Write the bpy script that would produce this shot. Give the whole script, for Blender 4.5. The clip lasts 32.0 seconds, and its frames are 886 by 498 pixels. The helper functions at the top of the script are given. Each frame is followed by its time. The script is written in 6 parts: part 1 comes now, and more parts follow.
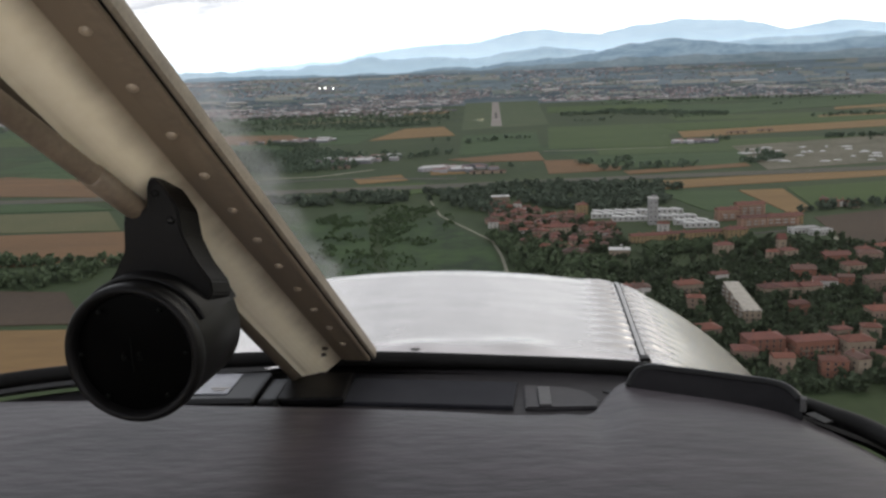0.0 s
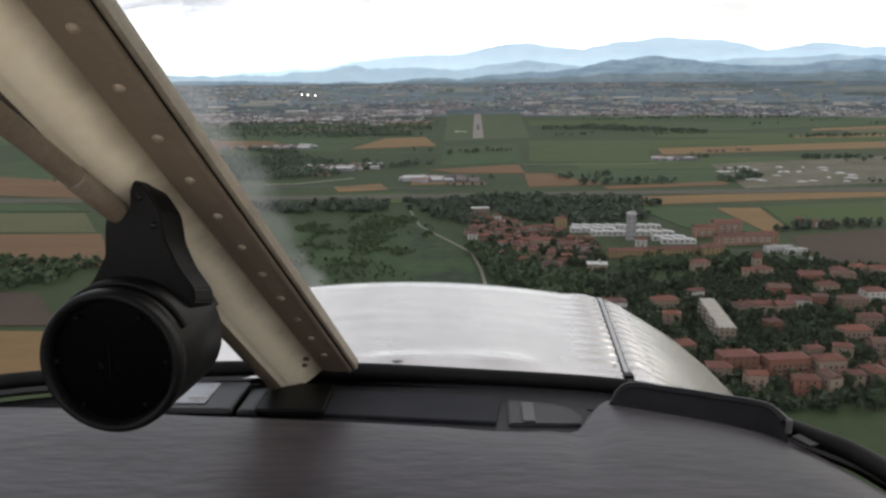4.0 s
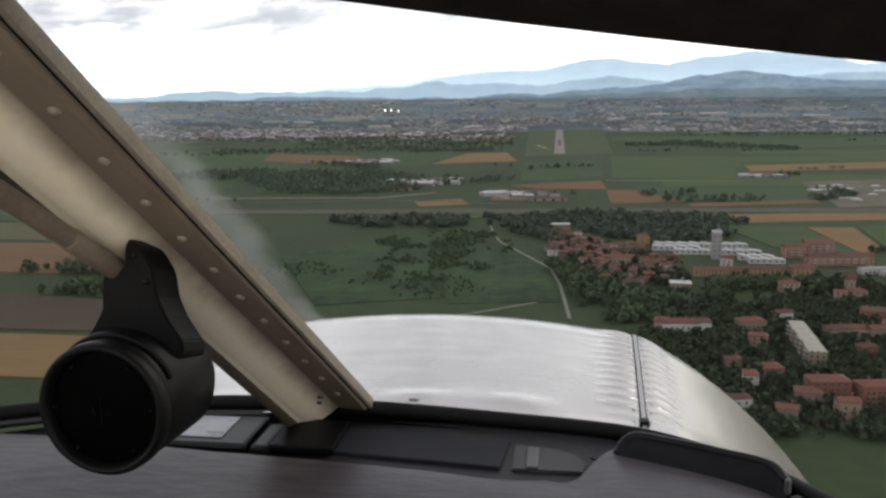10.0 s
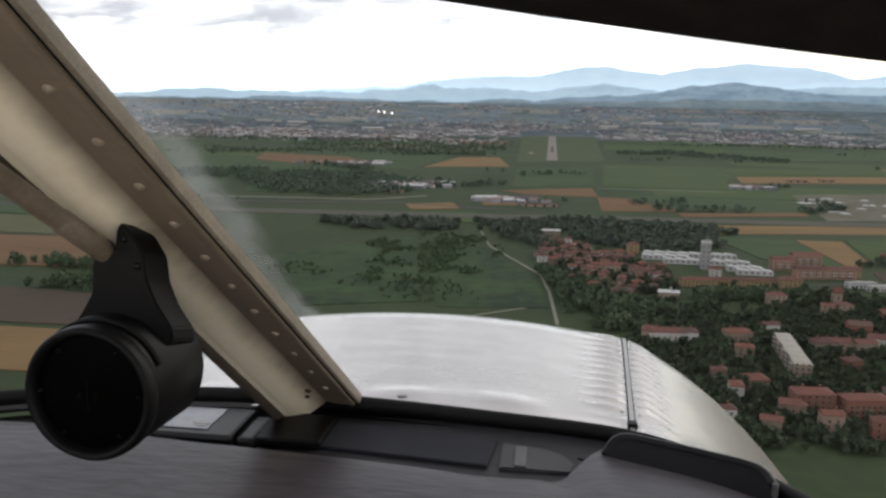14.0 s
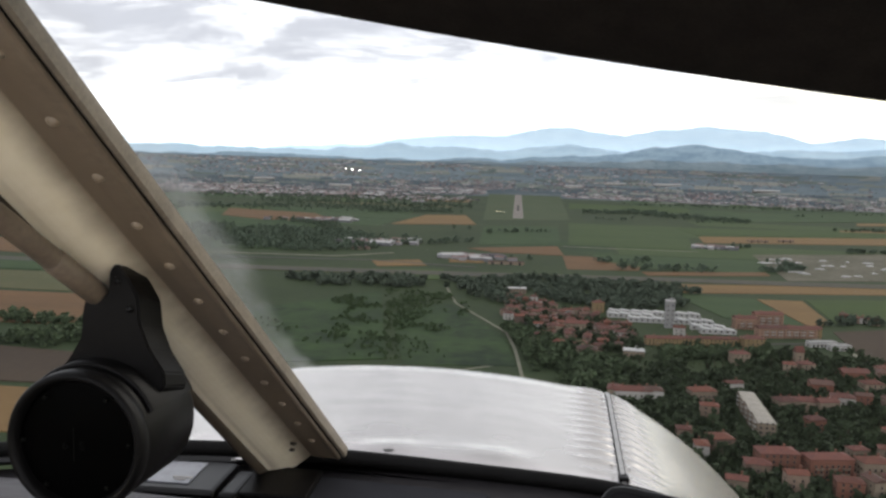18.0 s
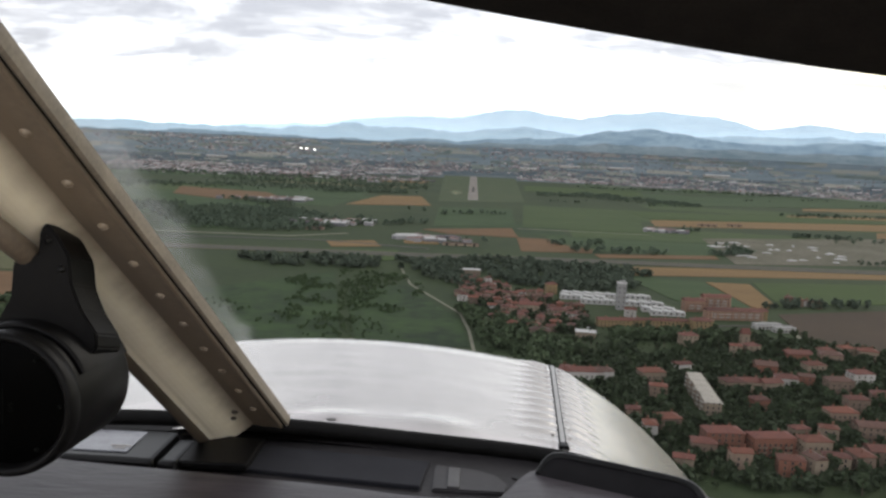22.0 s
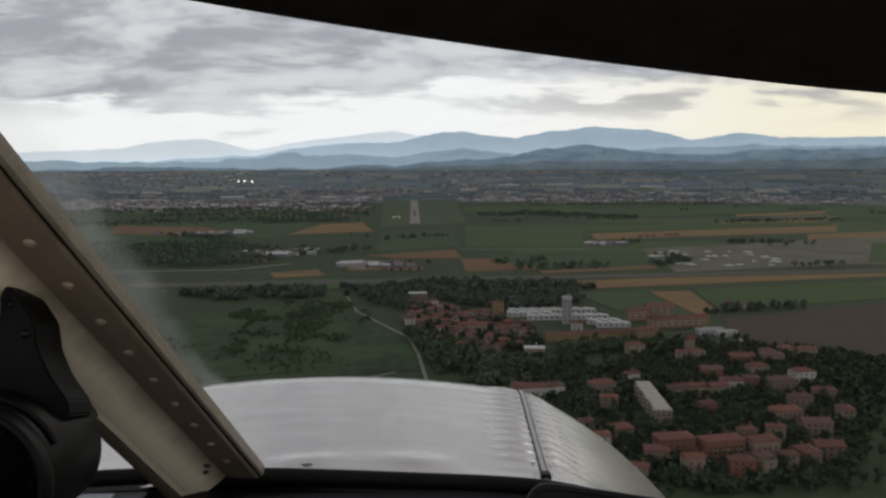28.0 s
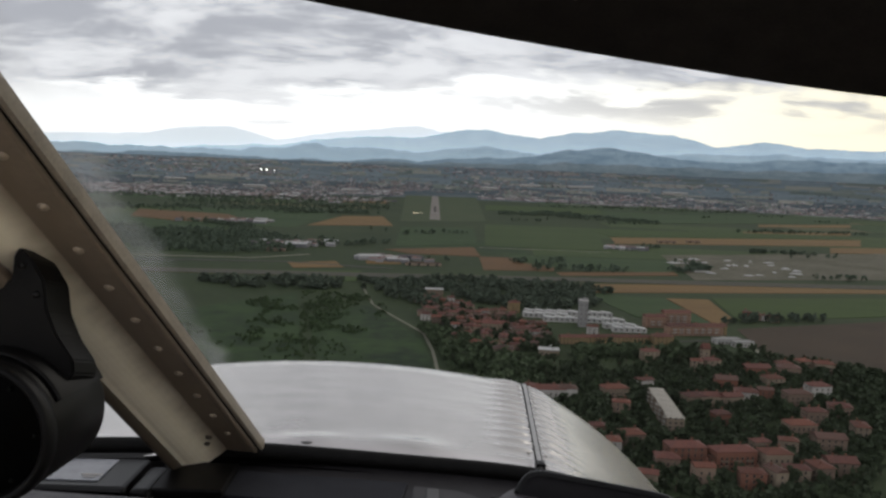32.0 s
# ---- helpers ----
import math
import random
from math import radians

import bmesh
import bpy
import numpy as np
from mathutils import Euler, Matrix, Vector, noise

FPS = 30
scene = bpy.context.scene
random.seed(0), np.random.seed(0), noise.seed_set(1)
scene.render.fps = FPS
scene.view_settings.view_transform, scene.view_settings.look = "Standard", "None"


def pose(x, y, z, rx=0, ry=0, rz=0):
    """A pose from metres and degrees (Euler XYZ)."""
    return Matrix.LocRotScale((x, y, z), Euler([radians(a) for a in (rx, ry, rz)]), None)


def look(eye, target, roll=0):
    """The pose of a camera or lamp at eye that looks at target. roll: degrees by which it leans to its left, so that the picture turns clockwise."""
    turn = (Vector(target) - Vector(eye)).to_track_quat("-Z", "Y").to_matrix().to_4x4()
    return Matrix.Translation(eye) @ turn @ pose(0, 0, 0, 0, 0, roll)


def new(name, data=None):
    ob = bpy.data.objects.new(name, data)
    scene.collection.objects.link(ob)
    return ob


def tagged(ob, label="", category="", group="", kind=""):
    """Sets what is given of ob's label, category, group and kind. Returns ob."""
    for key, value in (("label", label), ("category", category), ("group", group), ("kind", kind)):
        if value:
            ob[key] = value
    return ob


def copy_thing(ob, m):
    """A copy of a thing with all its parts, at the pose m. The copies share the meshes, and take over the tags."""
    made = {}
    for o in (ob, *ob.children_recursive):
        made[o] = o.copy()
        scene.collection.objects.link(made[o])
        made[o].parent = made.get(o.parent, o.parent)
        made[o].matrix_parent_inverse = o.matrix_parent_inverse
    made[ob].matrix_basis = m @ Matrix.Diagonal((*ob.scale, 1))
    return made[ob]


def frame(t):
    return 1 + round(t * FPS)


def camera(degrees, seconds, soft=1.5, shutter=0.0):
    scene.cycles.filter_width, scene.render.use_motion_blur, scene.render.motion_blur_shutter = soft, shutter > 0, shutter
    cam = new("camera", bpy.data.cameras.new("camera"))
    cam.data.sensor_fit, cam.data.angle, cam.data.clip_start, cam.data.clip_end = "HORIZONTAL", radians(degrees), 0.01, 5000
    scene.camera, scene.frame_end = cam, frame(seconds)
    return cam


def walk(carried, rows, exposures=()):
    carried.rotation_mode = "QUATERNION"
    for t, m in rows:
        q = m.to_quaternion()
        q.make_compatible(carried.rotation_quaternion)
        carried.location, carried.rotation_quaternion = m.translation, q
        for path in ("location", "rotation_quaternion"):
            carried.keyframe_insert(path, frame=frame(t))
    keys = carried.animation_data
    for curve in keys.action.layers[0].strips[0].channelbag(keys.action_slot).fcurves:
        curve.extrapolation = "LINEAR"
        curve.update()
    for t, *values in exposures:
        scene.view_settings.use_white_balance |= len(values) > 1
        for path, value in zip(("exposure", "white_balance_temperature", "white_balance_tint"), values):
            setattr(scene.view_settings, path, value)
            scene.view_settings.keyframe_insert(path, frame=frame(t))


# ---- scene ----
# camera, carried in the cabin of a light aeroplane, with its way
EYE = 172.0
CAM = camera(55.19, 32.0, soft=2.6)
PATH = (
    (0.0, -0.0234, -0.0024, 171.9739, 77.99, 2.15, 3.24),
    (0.5, -0.0184, 0.0081, 171.9817, 77.36, 1.91, 2.39),
    (1.0, -0.0154, 0.0131, 171.9807, 76.57, 1.26, 2.65),
    (1.5, 0.0057, 0.0196, 171.9936, 76.15, 2.95, 3.17),
    (2.0, 0.0084, 0.0196, 171.9933, 76.35, 3.00, 2.70),
    (2.5, -0.0045, 0.0133, 171.9900, 77.47, 1.83, 3.24),
    (3.0, -0.0262, 0.0171, 171.9812, 77.77, 1.19, 1.68),
    (3.5, -0.0363, 0.0114, 171.9706, 78.38, 0.68, 1.58),
    (5.5, 0.0015, 0.0056, 171.9883, 78.98, 0.46, 4.19),
    (6.0, 0.0054, 0.0051, 171.9862, 79.23, 0.58, 4.42),
    (6.5, 0.0137, 0.0016, 171.9909, 78.80, 0.27, 5.57),
    (7.0, 0.0172, 0.0095, 172.0044, 79.08, 1.16, 5.37),
    (7.5, 0.0080, 0.0088, 172.0026, 79.56, 0.86, 5.34),
    (8.0, -0.0054, 0.0097, 171.9977, 79.30, -0.16, 4.92),
    (8.5, -0.0013, 0.0099, 172.0007, 79.41, -0.38, 4.77),
    (9.0, 0.0198, 0.0054, 172.0081, 80.40, 0.81, 5.91),
    (9.5, 0.0210, 0.0041, 171.9989, 80.01, -0.07, 6.60),
    (10.0, 0.0402, 0.0014, 172.0064, 79.73, 0.53, 7.57),
    (10.5, 0.0471, -0.0022, 172.0019, 79.99, 1.09, 8.27),
    (11.0, 0.0443, 0.0029, 171.9987, 79.66, 0.87, 7.41),
    (11.5, 0.0347, 0.0091, 171.9990, 79.19, 0.66, 6.35),
    (12.0, 0.0285, 0.0041, 171.9987, 79.29, -0.19, 5.32),
    (12.5, 0.0196, 0.0102, 171.9915, 79.54, -0.71, 5.39),
    (13.0, 0.0244, 0.0041, 171.9914, 79.68, -1.59, 6.36),
    (13.5, 0.0373, 0.0029, 171.9990, 79.85, -1.06, 7.15),
    (15.5, 0.0299, 0.0021, 171.9927, 80.04, -1.55, 7.03),
    (16.0, 0.0161, 0.0215, 171.9882, 78.08, -2.20, 3.18),
    (16.5, 0.0112, 0.0197, 171.9841, 78.08, -1.64, 2.60),
    (17.0, 0.0051, 0.0149, 171.9820, 78.77, -1.48, 4.46),
    (17.5, 0.0081, 0.0137, 171.9849, 81.99, -1.96, 4.85),
    (18.0, 0.0111, 0.0094, 171.9875, 83.87, -1.82, 4.99),
    (18.5, 0.0109, 0.0188, 171.9890, 83.31, -2.11, 3.26),
    (19.0, 0.0246, 0.0081, 171.9941, 83.67, -1.05, 2.98),
    (19.5, 0.0216, 0.0131, 171.9885, 83.51, -1.20, 2.54),
    (20.0, 0.0192, 0.0192, 171.9892, 83.11, -0.91, 1.73),
    (20.5, 0.0276, 0.0054, 171.9919, 83.69, -0.67, 2.19),
    (21.0, 0.0248, 0.0130, 171.9967, 81.95, -1.41, 2.69),
    (21.5, 0.0193, 0.0170, 171.9893, 80.80, -2.40, 2.59),
    (22.0, 0.0232, 0.0061, 171.9764, 82.71, -2.67, 2.01),
    (22.5, 0.0090, 0.0005, 171.9584, 84.47, -3.57, 1.85),
    (23.0, 0.0191, 0.0074, 171.9694, 84.24, -2.71, 0.12),
    (23.5, 0.0226, 0.0093, 171.9771, 84.40, -0.58, -1.32),
    (24.0, 0.0046, 0.0228, 171.9820, 84.82, -0.48, -3.04),
    (24.5, -0.0033, 0.0276, 171.9826, 84.67, -0.19, -3.62),
    (25.0, 0.0029, 0.0069, 171.9825, 85.56, -1.08, -2.22),
    (25.5, 0.0117, 0.0139, 171.9856, 85.31, -1.52, -1.39),
    (27.5, 0.0196, 0.0151, 171.9868, 83.99, 0.24, -1.02),
    (28.0, -0.0035, 0.0236, 171.9830, 84.39, 0.21, -2.11),
    (28.5, -0.0145, 0.0304, 171.9782, 84.51, 0.35, -3.16),
    (29.0, -0.0167, 0.0283, 171.9738, 84.51, -0.21, -3.27),
    (29.5, -0.0100, 0.0292, 171.9805, 84.60, -0.48, -2.15),
    (30.0, -0.0026, 0.0199, 171.9833, 83.70, -1.15, -0.98),
    (30.5, -0.0036, 0.0177, 171.9804, 84.02, -1.10, -1.16),
    (31.0, -0.0067, 0.0269, 171.9846, 83.55, -1.48, -1.56),
    (31.5, -0.0123, 0.0312, 171.9825, 82.90, -3.17, -1.55),
    (32.0, 0.0102, 0.0060, 171.9757, 84.15, -2.23, -0.60),
)
walk(CAM, [(row[0], pose(*row[1:])) for row in PATH], [(0, 0.0), (6, 0.05), (8, -0.05), (13, -0.02), (16, -0.05), (18, 0.05), (19, -0.1), (21, -0.15), (22, 0.06), (23, -0.12), (25, -0.40), (27.5, -0.92), (29, -0.90), (30, -0.80), (32, -0.62)])

# ---- world and sun ----
W = bpy.data.worlds.new("overcast_sky")
scene.world = W
W.use_nodes = True


def build_world():
    nt = W.node_tree
    nt.nodes.clear()
    n, l = nt.nodes.new, nt.links.new
    out = n("ShaderNodeOutputWorld")
    sky = n("ShaderNodeTexSky")
    sky.sky_type, sky.sun_disc = "NISHITA", False
    sky.sun_elevation, sky.sun_rotation = radians(38), radians(50)
    blue = n("ShaderNodeBackground")
    blue.inputs[1].default_value = 0.10
    l(sky.outputs[0], blue.inputs[0])
    tc = n("ShaderNodeTexCoord")
    sep = n("ShaderNodeSeparateXYZ")
    l(tc.outputs["Generated"], sep.inputs[0])

    def m(op, a, b=None, c=None):
        k = n("ShaderNodeMath")
        k.operation = op
        for i, v in enumerate((a, b, c)):
            if v is None:
                continue
            if isinstance(v, (int, float)):
                k.inputs[i].default_value = v
            else:
                l(v, k.inputs[i])
        return k.outputs[0]

    # a flat deck of cloud: the direction meets a level sheet overhead
    up = m("MAXIMUM", sep.outputs[2], 0.0)
    den = m("ADD", up, 0.20)
    comb = n("ShaderNodeCombineXYZ")
    l(m("DIVIDE", sep.outputs[0], den), comb.inputs[0])
    l(m("DIVIDE", sep.outputs[1], den), comb.inputs[1])

    def cloud(scale, detail, off, rough=0.55):
        mp = n("ShaderNodeMapping")
        mp.inputs["Location"].default_value = (off, off * 0.7, off * 0.3)
        mp.inputs["Scale"].default_value = (0.75, 1.0, 1.0)
        l(comb.outputs[0], mp.inputs[0])
        t = n("ShaderNodeTexNoise")
        t.inputs["Scale"].default_value, t.inputs["Detail"].default_value = scale, detail
        t.inputs["Roughness"].default_value = rough
        t.inputs["Distortion"].default_value = 0.25
        l(mp.outputs[0], t.inputs["Vector"])
        return t.outputs["Fac"]

    def span(v, a, b, lo=0.0, hi=1.0):
        k = n("ShaderNodeMapRange")
        k.interpolation_type = "SMOOTHSTEP"
        for name, q in (("From Min", a), ("From Max", b), ("To Min", lo), ("To Max", hi)):
            k.inputs[name].default_value = q
        l(v, k.inputs["Value"])
        return k.outputs[0]

    def blend(f, a, b):
        k = n("ShaderNodeMix")
        k.data_type = "RGBA"
        for name, q in (("A", a), ("B", b)):
            if isinstance(q, tuple):
                k.inputs[name].default_value = (*q, 1)
            else:
                l(q, k.inputs[name])
        l(f, k.inputs["Factor"])
        return k.outputs["Result"]

    big, small, puff = cloud(0.62, 6, 3.1), cloud(2.6, 9, 7.7, 0.64), cloud(3.2, 8, 1.7, 0.6)
    # the heavy grey deck hangs over the port side and overhead; a bright gap lies over the hills
    lean = m("MULTIPLY", sep.outputs[0], -0.10)
    height = span(sep.outputs[2], 0.050, 0.150, -0.13, 0.10)
    body = m("ADD", m("ADD", m("MULTIPLY", big, 0.62), m("MULTIPLY", small, 0.38)), m("ADD", lean, height))
    fac = span(body, 0.455, 0.515)
    broken = span(sep.outputs[0], 0.02, 0.30, 0.42, 0.85)
    tuft = m("MULTIPLY", m("MULTIPLY", span(puff, 0.47, 0.60), span(sep.outputs[2], 0.035, 0.075)), broken)
    white = blend(span(sep.outputs[2], 0.12, 0.55), (1.90, 1.90, 1.93), (0.95, 0.95, 0.99))
    warm = blend(span(sep.outputs[0], 0.05, 0.50), white, (1.85, 1.71, 1.36))
    shade = blend(span(small, 0.40, 0.62), (0.74, 0.75, 0.83), (1.38, 1.38, 1.44))
    sky_colour = blend(fac, blend(tuft, warm, (0.84, 0.83, 0.87)), shade)
    deck = n("ShaderNodeBackground")
    # unseen sky behind lifted to light the post, overhead dimmed for dash and land
    l(m("MULTIPLY", span(sep.outputs[1], 0.30, -0.70, 1.0, 1.55), span(sep.outputs[2], 0.28, 0.85, 1.0, 0.66)), deck.inputs[1])
    l(sky_colour, deck.inputs[0])
    mix = n("ShaderNodeMixShader")
    mix.inputs[0].default_value = 0.93
    l(blue.outputs[0], mix.inputs[1])
    l(deck.outputs[0], mix.inputs[2])
    l(mix.outputs[0], out.inputs[0])


build_world()
sun = new("sun", bpy.data.lights.new("sun", "SUN"))
sun.data.energy, sun.data.angle, sun.data.color = 0.85, radians(25), (1.0, 0.93, 0.83)
sun.matrix_world = look((0, 0, 400), (-0.60, -0.50, 400 - 0.62))

# ---- materials ----


def mat(name, col, col2=None, rough=0.7, metal=0.0, scale=5.0, detail=4.0, bump=0.0, fine=0.0, spec=0.5, per=0.0, stretch=None):
    """Two-scale mottled surface: col to col2 by coarse and fine noise, with relief."""
    mt = bpy.data.materials.new(name)
    mt.use_nodes = True
    nt = mt.node_tree
    n, l = nt.nodes.new, nt.links.new
    b = nt.nodes["Principled BSDF"]
    b.inputs["Roughness"].default_value, b.inputs["Metallic"].default_value = rough, metal
    b.inputs["Specular IOR Level"].default_value = spec
    col2 = col2 or tuple(c * 0.8 for c in col)
    tc = n("ShaderNodeTexCoord")
    src = tc.outputs["Object"]
    if stretch:
        mp = n("ShaderNodeMapping")
        mp.inputs["Scale"].default_value = stretch
        l(src, mp.inputs[0])
        src = mp.outputs[0]
    t1, t2 = n("ShaderNodeTexNoise"), n("ShaderNodeTexNoise")
    for t, s in ((t1, scale), (t2, scale * (fine or 9.0))):
        t.inputs["Scale"].default_value, t.inputs["Detail"].default_value = s, detail
        l(src, t.inputs["Vector"])
    add = n("ShaderNodeMath")
    add.operation = "MULTIPLY_ADD"
    add.inputs[1].default_value = 0.45
    l(t2.outputs["Fac"], add.inputs[0])
    k = n("ShaderNodeMath")
    k.operation = "MULTIPLY"
    k.inputs[1].default_value = 0.55
    l(t1.outputs["Fac"], k.inputs[0])
    l(k.outputs[0], add.inputs[2])
    ramp = n("ShaderNodeMapRange")
    ramp.inputs["From Min"].default_value, ramp.inputs["From Max"].default_value = 0.36, 0.64
    l(add.outputs[0], ramp.inputs["Value"])
    mx = n("ShaderNodeMix")
    mx.data_type = "RGBA"
    mx.inputs["A"].default_value, mx.inputs["B"].default_value = (*col, 1), (*col2, 1)
    l(ramp.outputs[0], mx.inputs["Factor"])
    res = mx.outputs["Result"]
    if per:
        oi = n("ShaderNodeObjectInfo")
        hsv = n("ShaderNodeHueSaturation")
        mr = n("ShaderNodeMapRange")
        mr.inputs["To Min"].default_value, mr.inputs["To Max"].default_value = 1 - per, 1 + per
        l(oi.outputs["Random"], mr.inputs["Value"])
        l(mr.outputs[0], hsv.inputs["Value"])
        l(res, hsv.inputs["Color"])
        res = hsv.outputs[0]
    l(res, b.inputs["Base Color"])
    if bump:
        bp = n("ShaderNodeBump")
        bp.inputs["Strength"].default_value = bump
        bp.inputs["Distance"].default_value = 0.1 / scale
        l(add.outputs[0], bp.inputs["Height"])
        l(bp.outputs[0], b.inputs["Normal"])
    return mt


M = {}
M["grass"] = mat("meadow_green", (0.019, 0.032, 0.012), (0.031, 0.046, 0.016), 0.9, scale=0.006, detail=8, fine=14, spec=0.2)
M["meadow"] = mat("deep_meadow", (0.011, 0.022, 0.010), (0.033, 0.060, 0.018), 0.9, scale=0.012, detail=9, fine=6, spec=0.2)
M["strip"] = mat("airfield_grass", (0.0348, 0.05568, 0.02262), (0.0522, 0.06438, 0.02958), 0.9, scale=0.01, fine=12, spec=0.2)
M["wheat"] = mat("ripe_wheat", (0.166, 0.104, 0.0429), (0.126, 0.0776, 0.0333), 0.9, scale=0.012, fine=10, spec=0.2, stretch=(0.3, 1.5, 1))
M["stubble"] = mat("stubble_earth", (0.133, 0.0744, 0.0352), (0.094, 0.0564, 0.0282), 0.9, scale=0.012, fine=10, spec=0.2, stretch=(0.3, 1.5, 1))
M["plough"] = mat("ploughed_earth", (0.057, 0.041, 0.028), (0.043, 0.032, 0.023), 0.95, scale=0.01, fine=20, spec=0.2)
M["crop"] = mat("young_crop", (0.04002, 0.06612, 0.01566), (0.03045, 0.05046, 0.01305), 0.9, scale=0.01, fine=12, spec=0.2, stretch=(0.3, 1.5, 1))
M["crop2"] = mat("deep_green_crop", (0.02175, 0.0435, 0.01566), (0.03915, 0.06438, 0.02262), 0.9, scale=0.01, fine=12, spec=0.2, stretch=(0.3, 1.5, 1))
M["crop3"] = mat("mid_green_crop", (0.02958, 0.0522, 0.01479), (0.04698, 0.0696, 0.02175), 0.9, scale=0.01, fine=12, spec=0.2, stretch=(0.3, 1.5, 1))
M["dry"] = mat("dry_grass", (0.06264, 0.06786, 0.02958), (0.08004, 0.07656, 0.03654), 0.9, scale=0.01, fine=12, spec=0.2)
M["lot"] = mat("gravel_yard", (0.122, 0.108, 0.082), (0.058, 0.060, 0.036), 0.9, scale=0.012, detail=8, fine=8, spec=0.2)
M["asphalt"] = mat("asphalt", (0.072, 0.068, 0.062), (0.052, 0.050, 0.046), 0.95, scale=0.05, fine=10, spec=0.1)
M["motorway"] = mat("worn_grey_asphalt", (0.088, 0.084, 0.080), (0.066, 0.064, 0.061), 0.95, scale=0.05, fine=10, spec=0.1)
M["runway"] = mat("runway_concrete", (0.155, 0.130, 0.112), (0.12, 0.102, 0.088), 0.85, scale=0.01, fine=10)
M["track"] = mat("pale_track", (0.165, 0.16, 0.115), (0.12, 0.118, 0.086), 0.9, scale=0.05)
M["white"] = mat("white_paint", (0.78, 0.78, 0.76), (0.66, 0.66, 0.64), 0.6, scale=0.3)
M["runmark"] = mat("worn_marking", (0.22, 0.21, 0.195), (0.17, 0.16, 0.15), 0.8, scale=0.2)
M["cowl"] = mat("silver_white_paint", (0.57, 0.545, 0.52), (0.50, 0.478, 0.458), 0.22, 0.65, scale=3.0, detail=6, bump=0.03, stretch=(1, 0.35, 1))
M["cream"] = mat("cream_enamel", (0.95, 0.86, 0.68), (0.90, 0.80, 0.61), 0.42, scale=14.0, detail=6, bump=0.05)


def shade_post(mt, dark, low, high):
    """Hollow's brown shade painted along the row of rivets, with a ragged soft edge."""
    nt = mt.node_tree
    n, l = nt.nodes.new, nt.links.new
    b = nt.nodes["Principled BSDF"]
    src = b.inputs["Base Color"].links[0].from_socket
    tc, sep, wob = n("ShaderNodeTexCoord"), n("ShaderNodeSeparateXYZ"), n("ShaderNodeTexNoise")
    wob.inputs["Scale"].default_value, wob.inputs["Detail"].default_value = 30.0, 5.0
    l(tc.outputs["Object"], sep.inputs[0])
    l(tc.outputs["Object"], wob.inputs["Vector"])
    lean, add, ramp, mx = n("ShaderNodeMath"), n("ShaderNodeMath"), n("ShaderNodeMapRange"), n("ShaderNodeMix")
    lean.operation = add.operation = "MULTIPLY_ADD"
    lean.inputs[1].default_value = -0.1207
    l(sep.outputs[1], lean.inputs[0])
    l(sep.outputs[0], lean.inputs[2])
    add.inputs[1].default_value = 0.012
    l(wob.outputs["Fac"], add.inputs[0])
    l(lean.outputs[0], add.inputs[2])
    ramp.interpolation_type = "SMOOTHSTEP"
    ramp.inputs["From Min"].default_value, ramp.inputs["From Max"].default_value = low, high
    ramp.inputs["To Max"].default_value = 0.95
    l(add.outputs[0], ramp.inputs["Value"])
    mx.data_type = "RGBA"
    l(ramp.outputs[0], mx.inputs["Factor"])
    l(src, mx.inputs["A"])
    mx.inputs["B"].default_value = (*dark, 1)
    l(mx.outputs["Result"], b.inputs["Base Color"])


shade_post(M["cream"], (0.21, 0.163, 0.118), -0.026, -0.007)
# flange enamel coloured darker for its shade, lighter towards the gasket
M["tan"] = mat("shaded_enamel", (0.245, 0.193, 0.142), (0.19, 0.15, 0.11), 0.42, scale=22.0, bump=0.05)
shade_post(M["tan"], (0.20, 0.155, 0.112), 0.016, 0.004)
M["strip_paint"] = mat("worn_beige_strip", (0.26, 0.22, 0.175), (0.17, 0.145, 0.115), 0.5, scale=40.0, bump=0.08)
M["rivet"] = mat("worn_rivet_paint", (0.37, 0.30, 0.225), (0.26, 0.21, 0.155), 0.28, scale=120.0)
M["rodtan"] = mat("worn_tan_rod", (0.21, 0.165, 0.122), (0.14, 0.108, 0.080), 0.45, scale=25.0, bump=0.08)
M["slate"] = mat("slate_panel", (0.021, 0.0215, 0.0255), (0.027, 0.0275, 0.032), 0.65, scale=40.0, bump=0.05, spec=0.08)
M["midgrey"] = mat("worn_grey", (0.078, 0.076, 0.076), (0.056, 0.055, 0.055), 0.5, scale=60.0)
M["palegrey"] = mat("pale_sheen", (0.22, 0.225, 0.25), (0.15, 0.155, 0.175), 0.2, scale=60.0)
M["dim"] = mat("dim_marking", (0.0055, 0.006, 0.005), (0.004, 0.0043, 0.0037), 0.7, scale=90.0, spec=0.05)
M["brown"] = mat("brown_trim", (0.085, 0.066, 0.048), (0.058, 0.045, 0.033), 0.55, scale=30.0, bump=0.15)
M["black"] = mat("black_plastic", (0.0030, 0.0028, 0.0028), (0.0055, 0.0052, 0.0052), 0.45, scale=60.0, bump=0.15, spec=0.13)
M["gloss"] = mat("black_enamel", (0.003, 0.003, 0.003), (0.006, 0.006, 0.006), 0.28, scale=40.0, spec=0.2)
M["dial"] = mat("black_dial", (0.0006, 0.0006, 0.0006), (0.0012, 0.0012, 0.0012), 0.3, scale=40.0, spec=0.02)
M["shelf"] = mat("smooth_black_hood", (0.0055, 0.005, 0.0056), (0.0095, 0.0088, 0.0098), 0.55, scale=9.0, bump=0.05, spec=0.10)
M["stud"] = mat("dull_grey_stud", (0.10, 0.097, 0.094), (0.06, 0.058, 0.056), 0.55, scale=80.0)
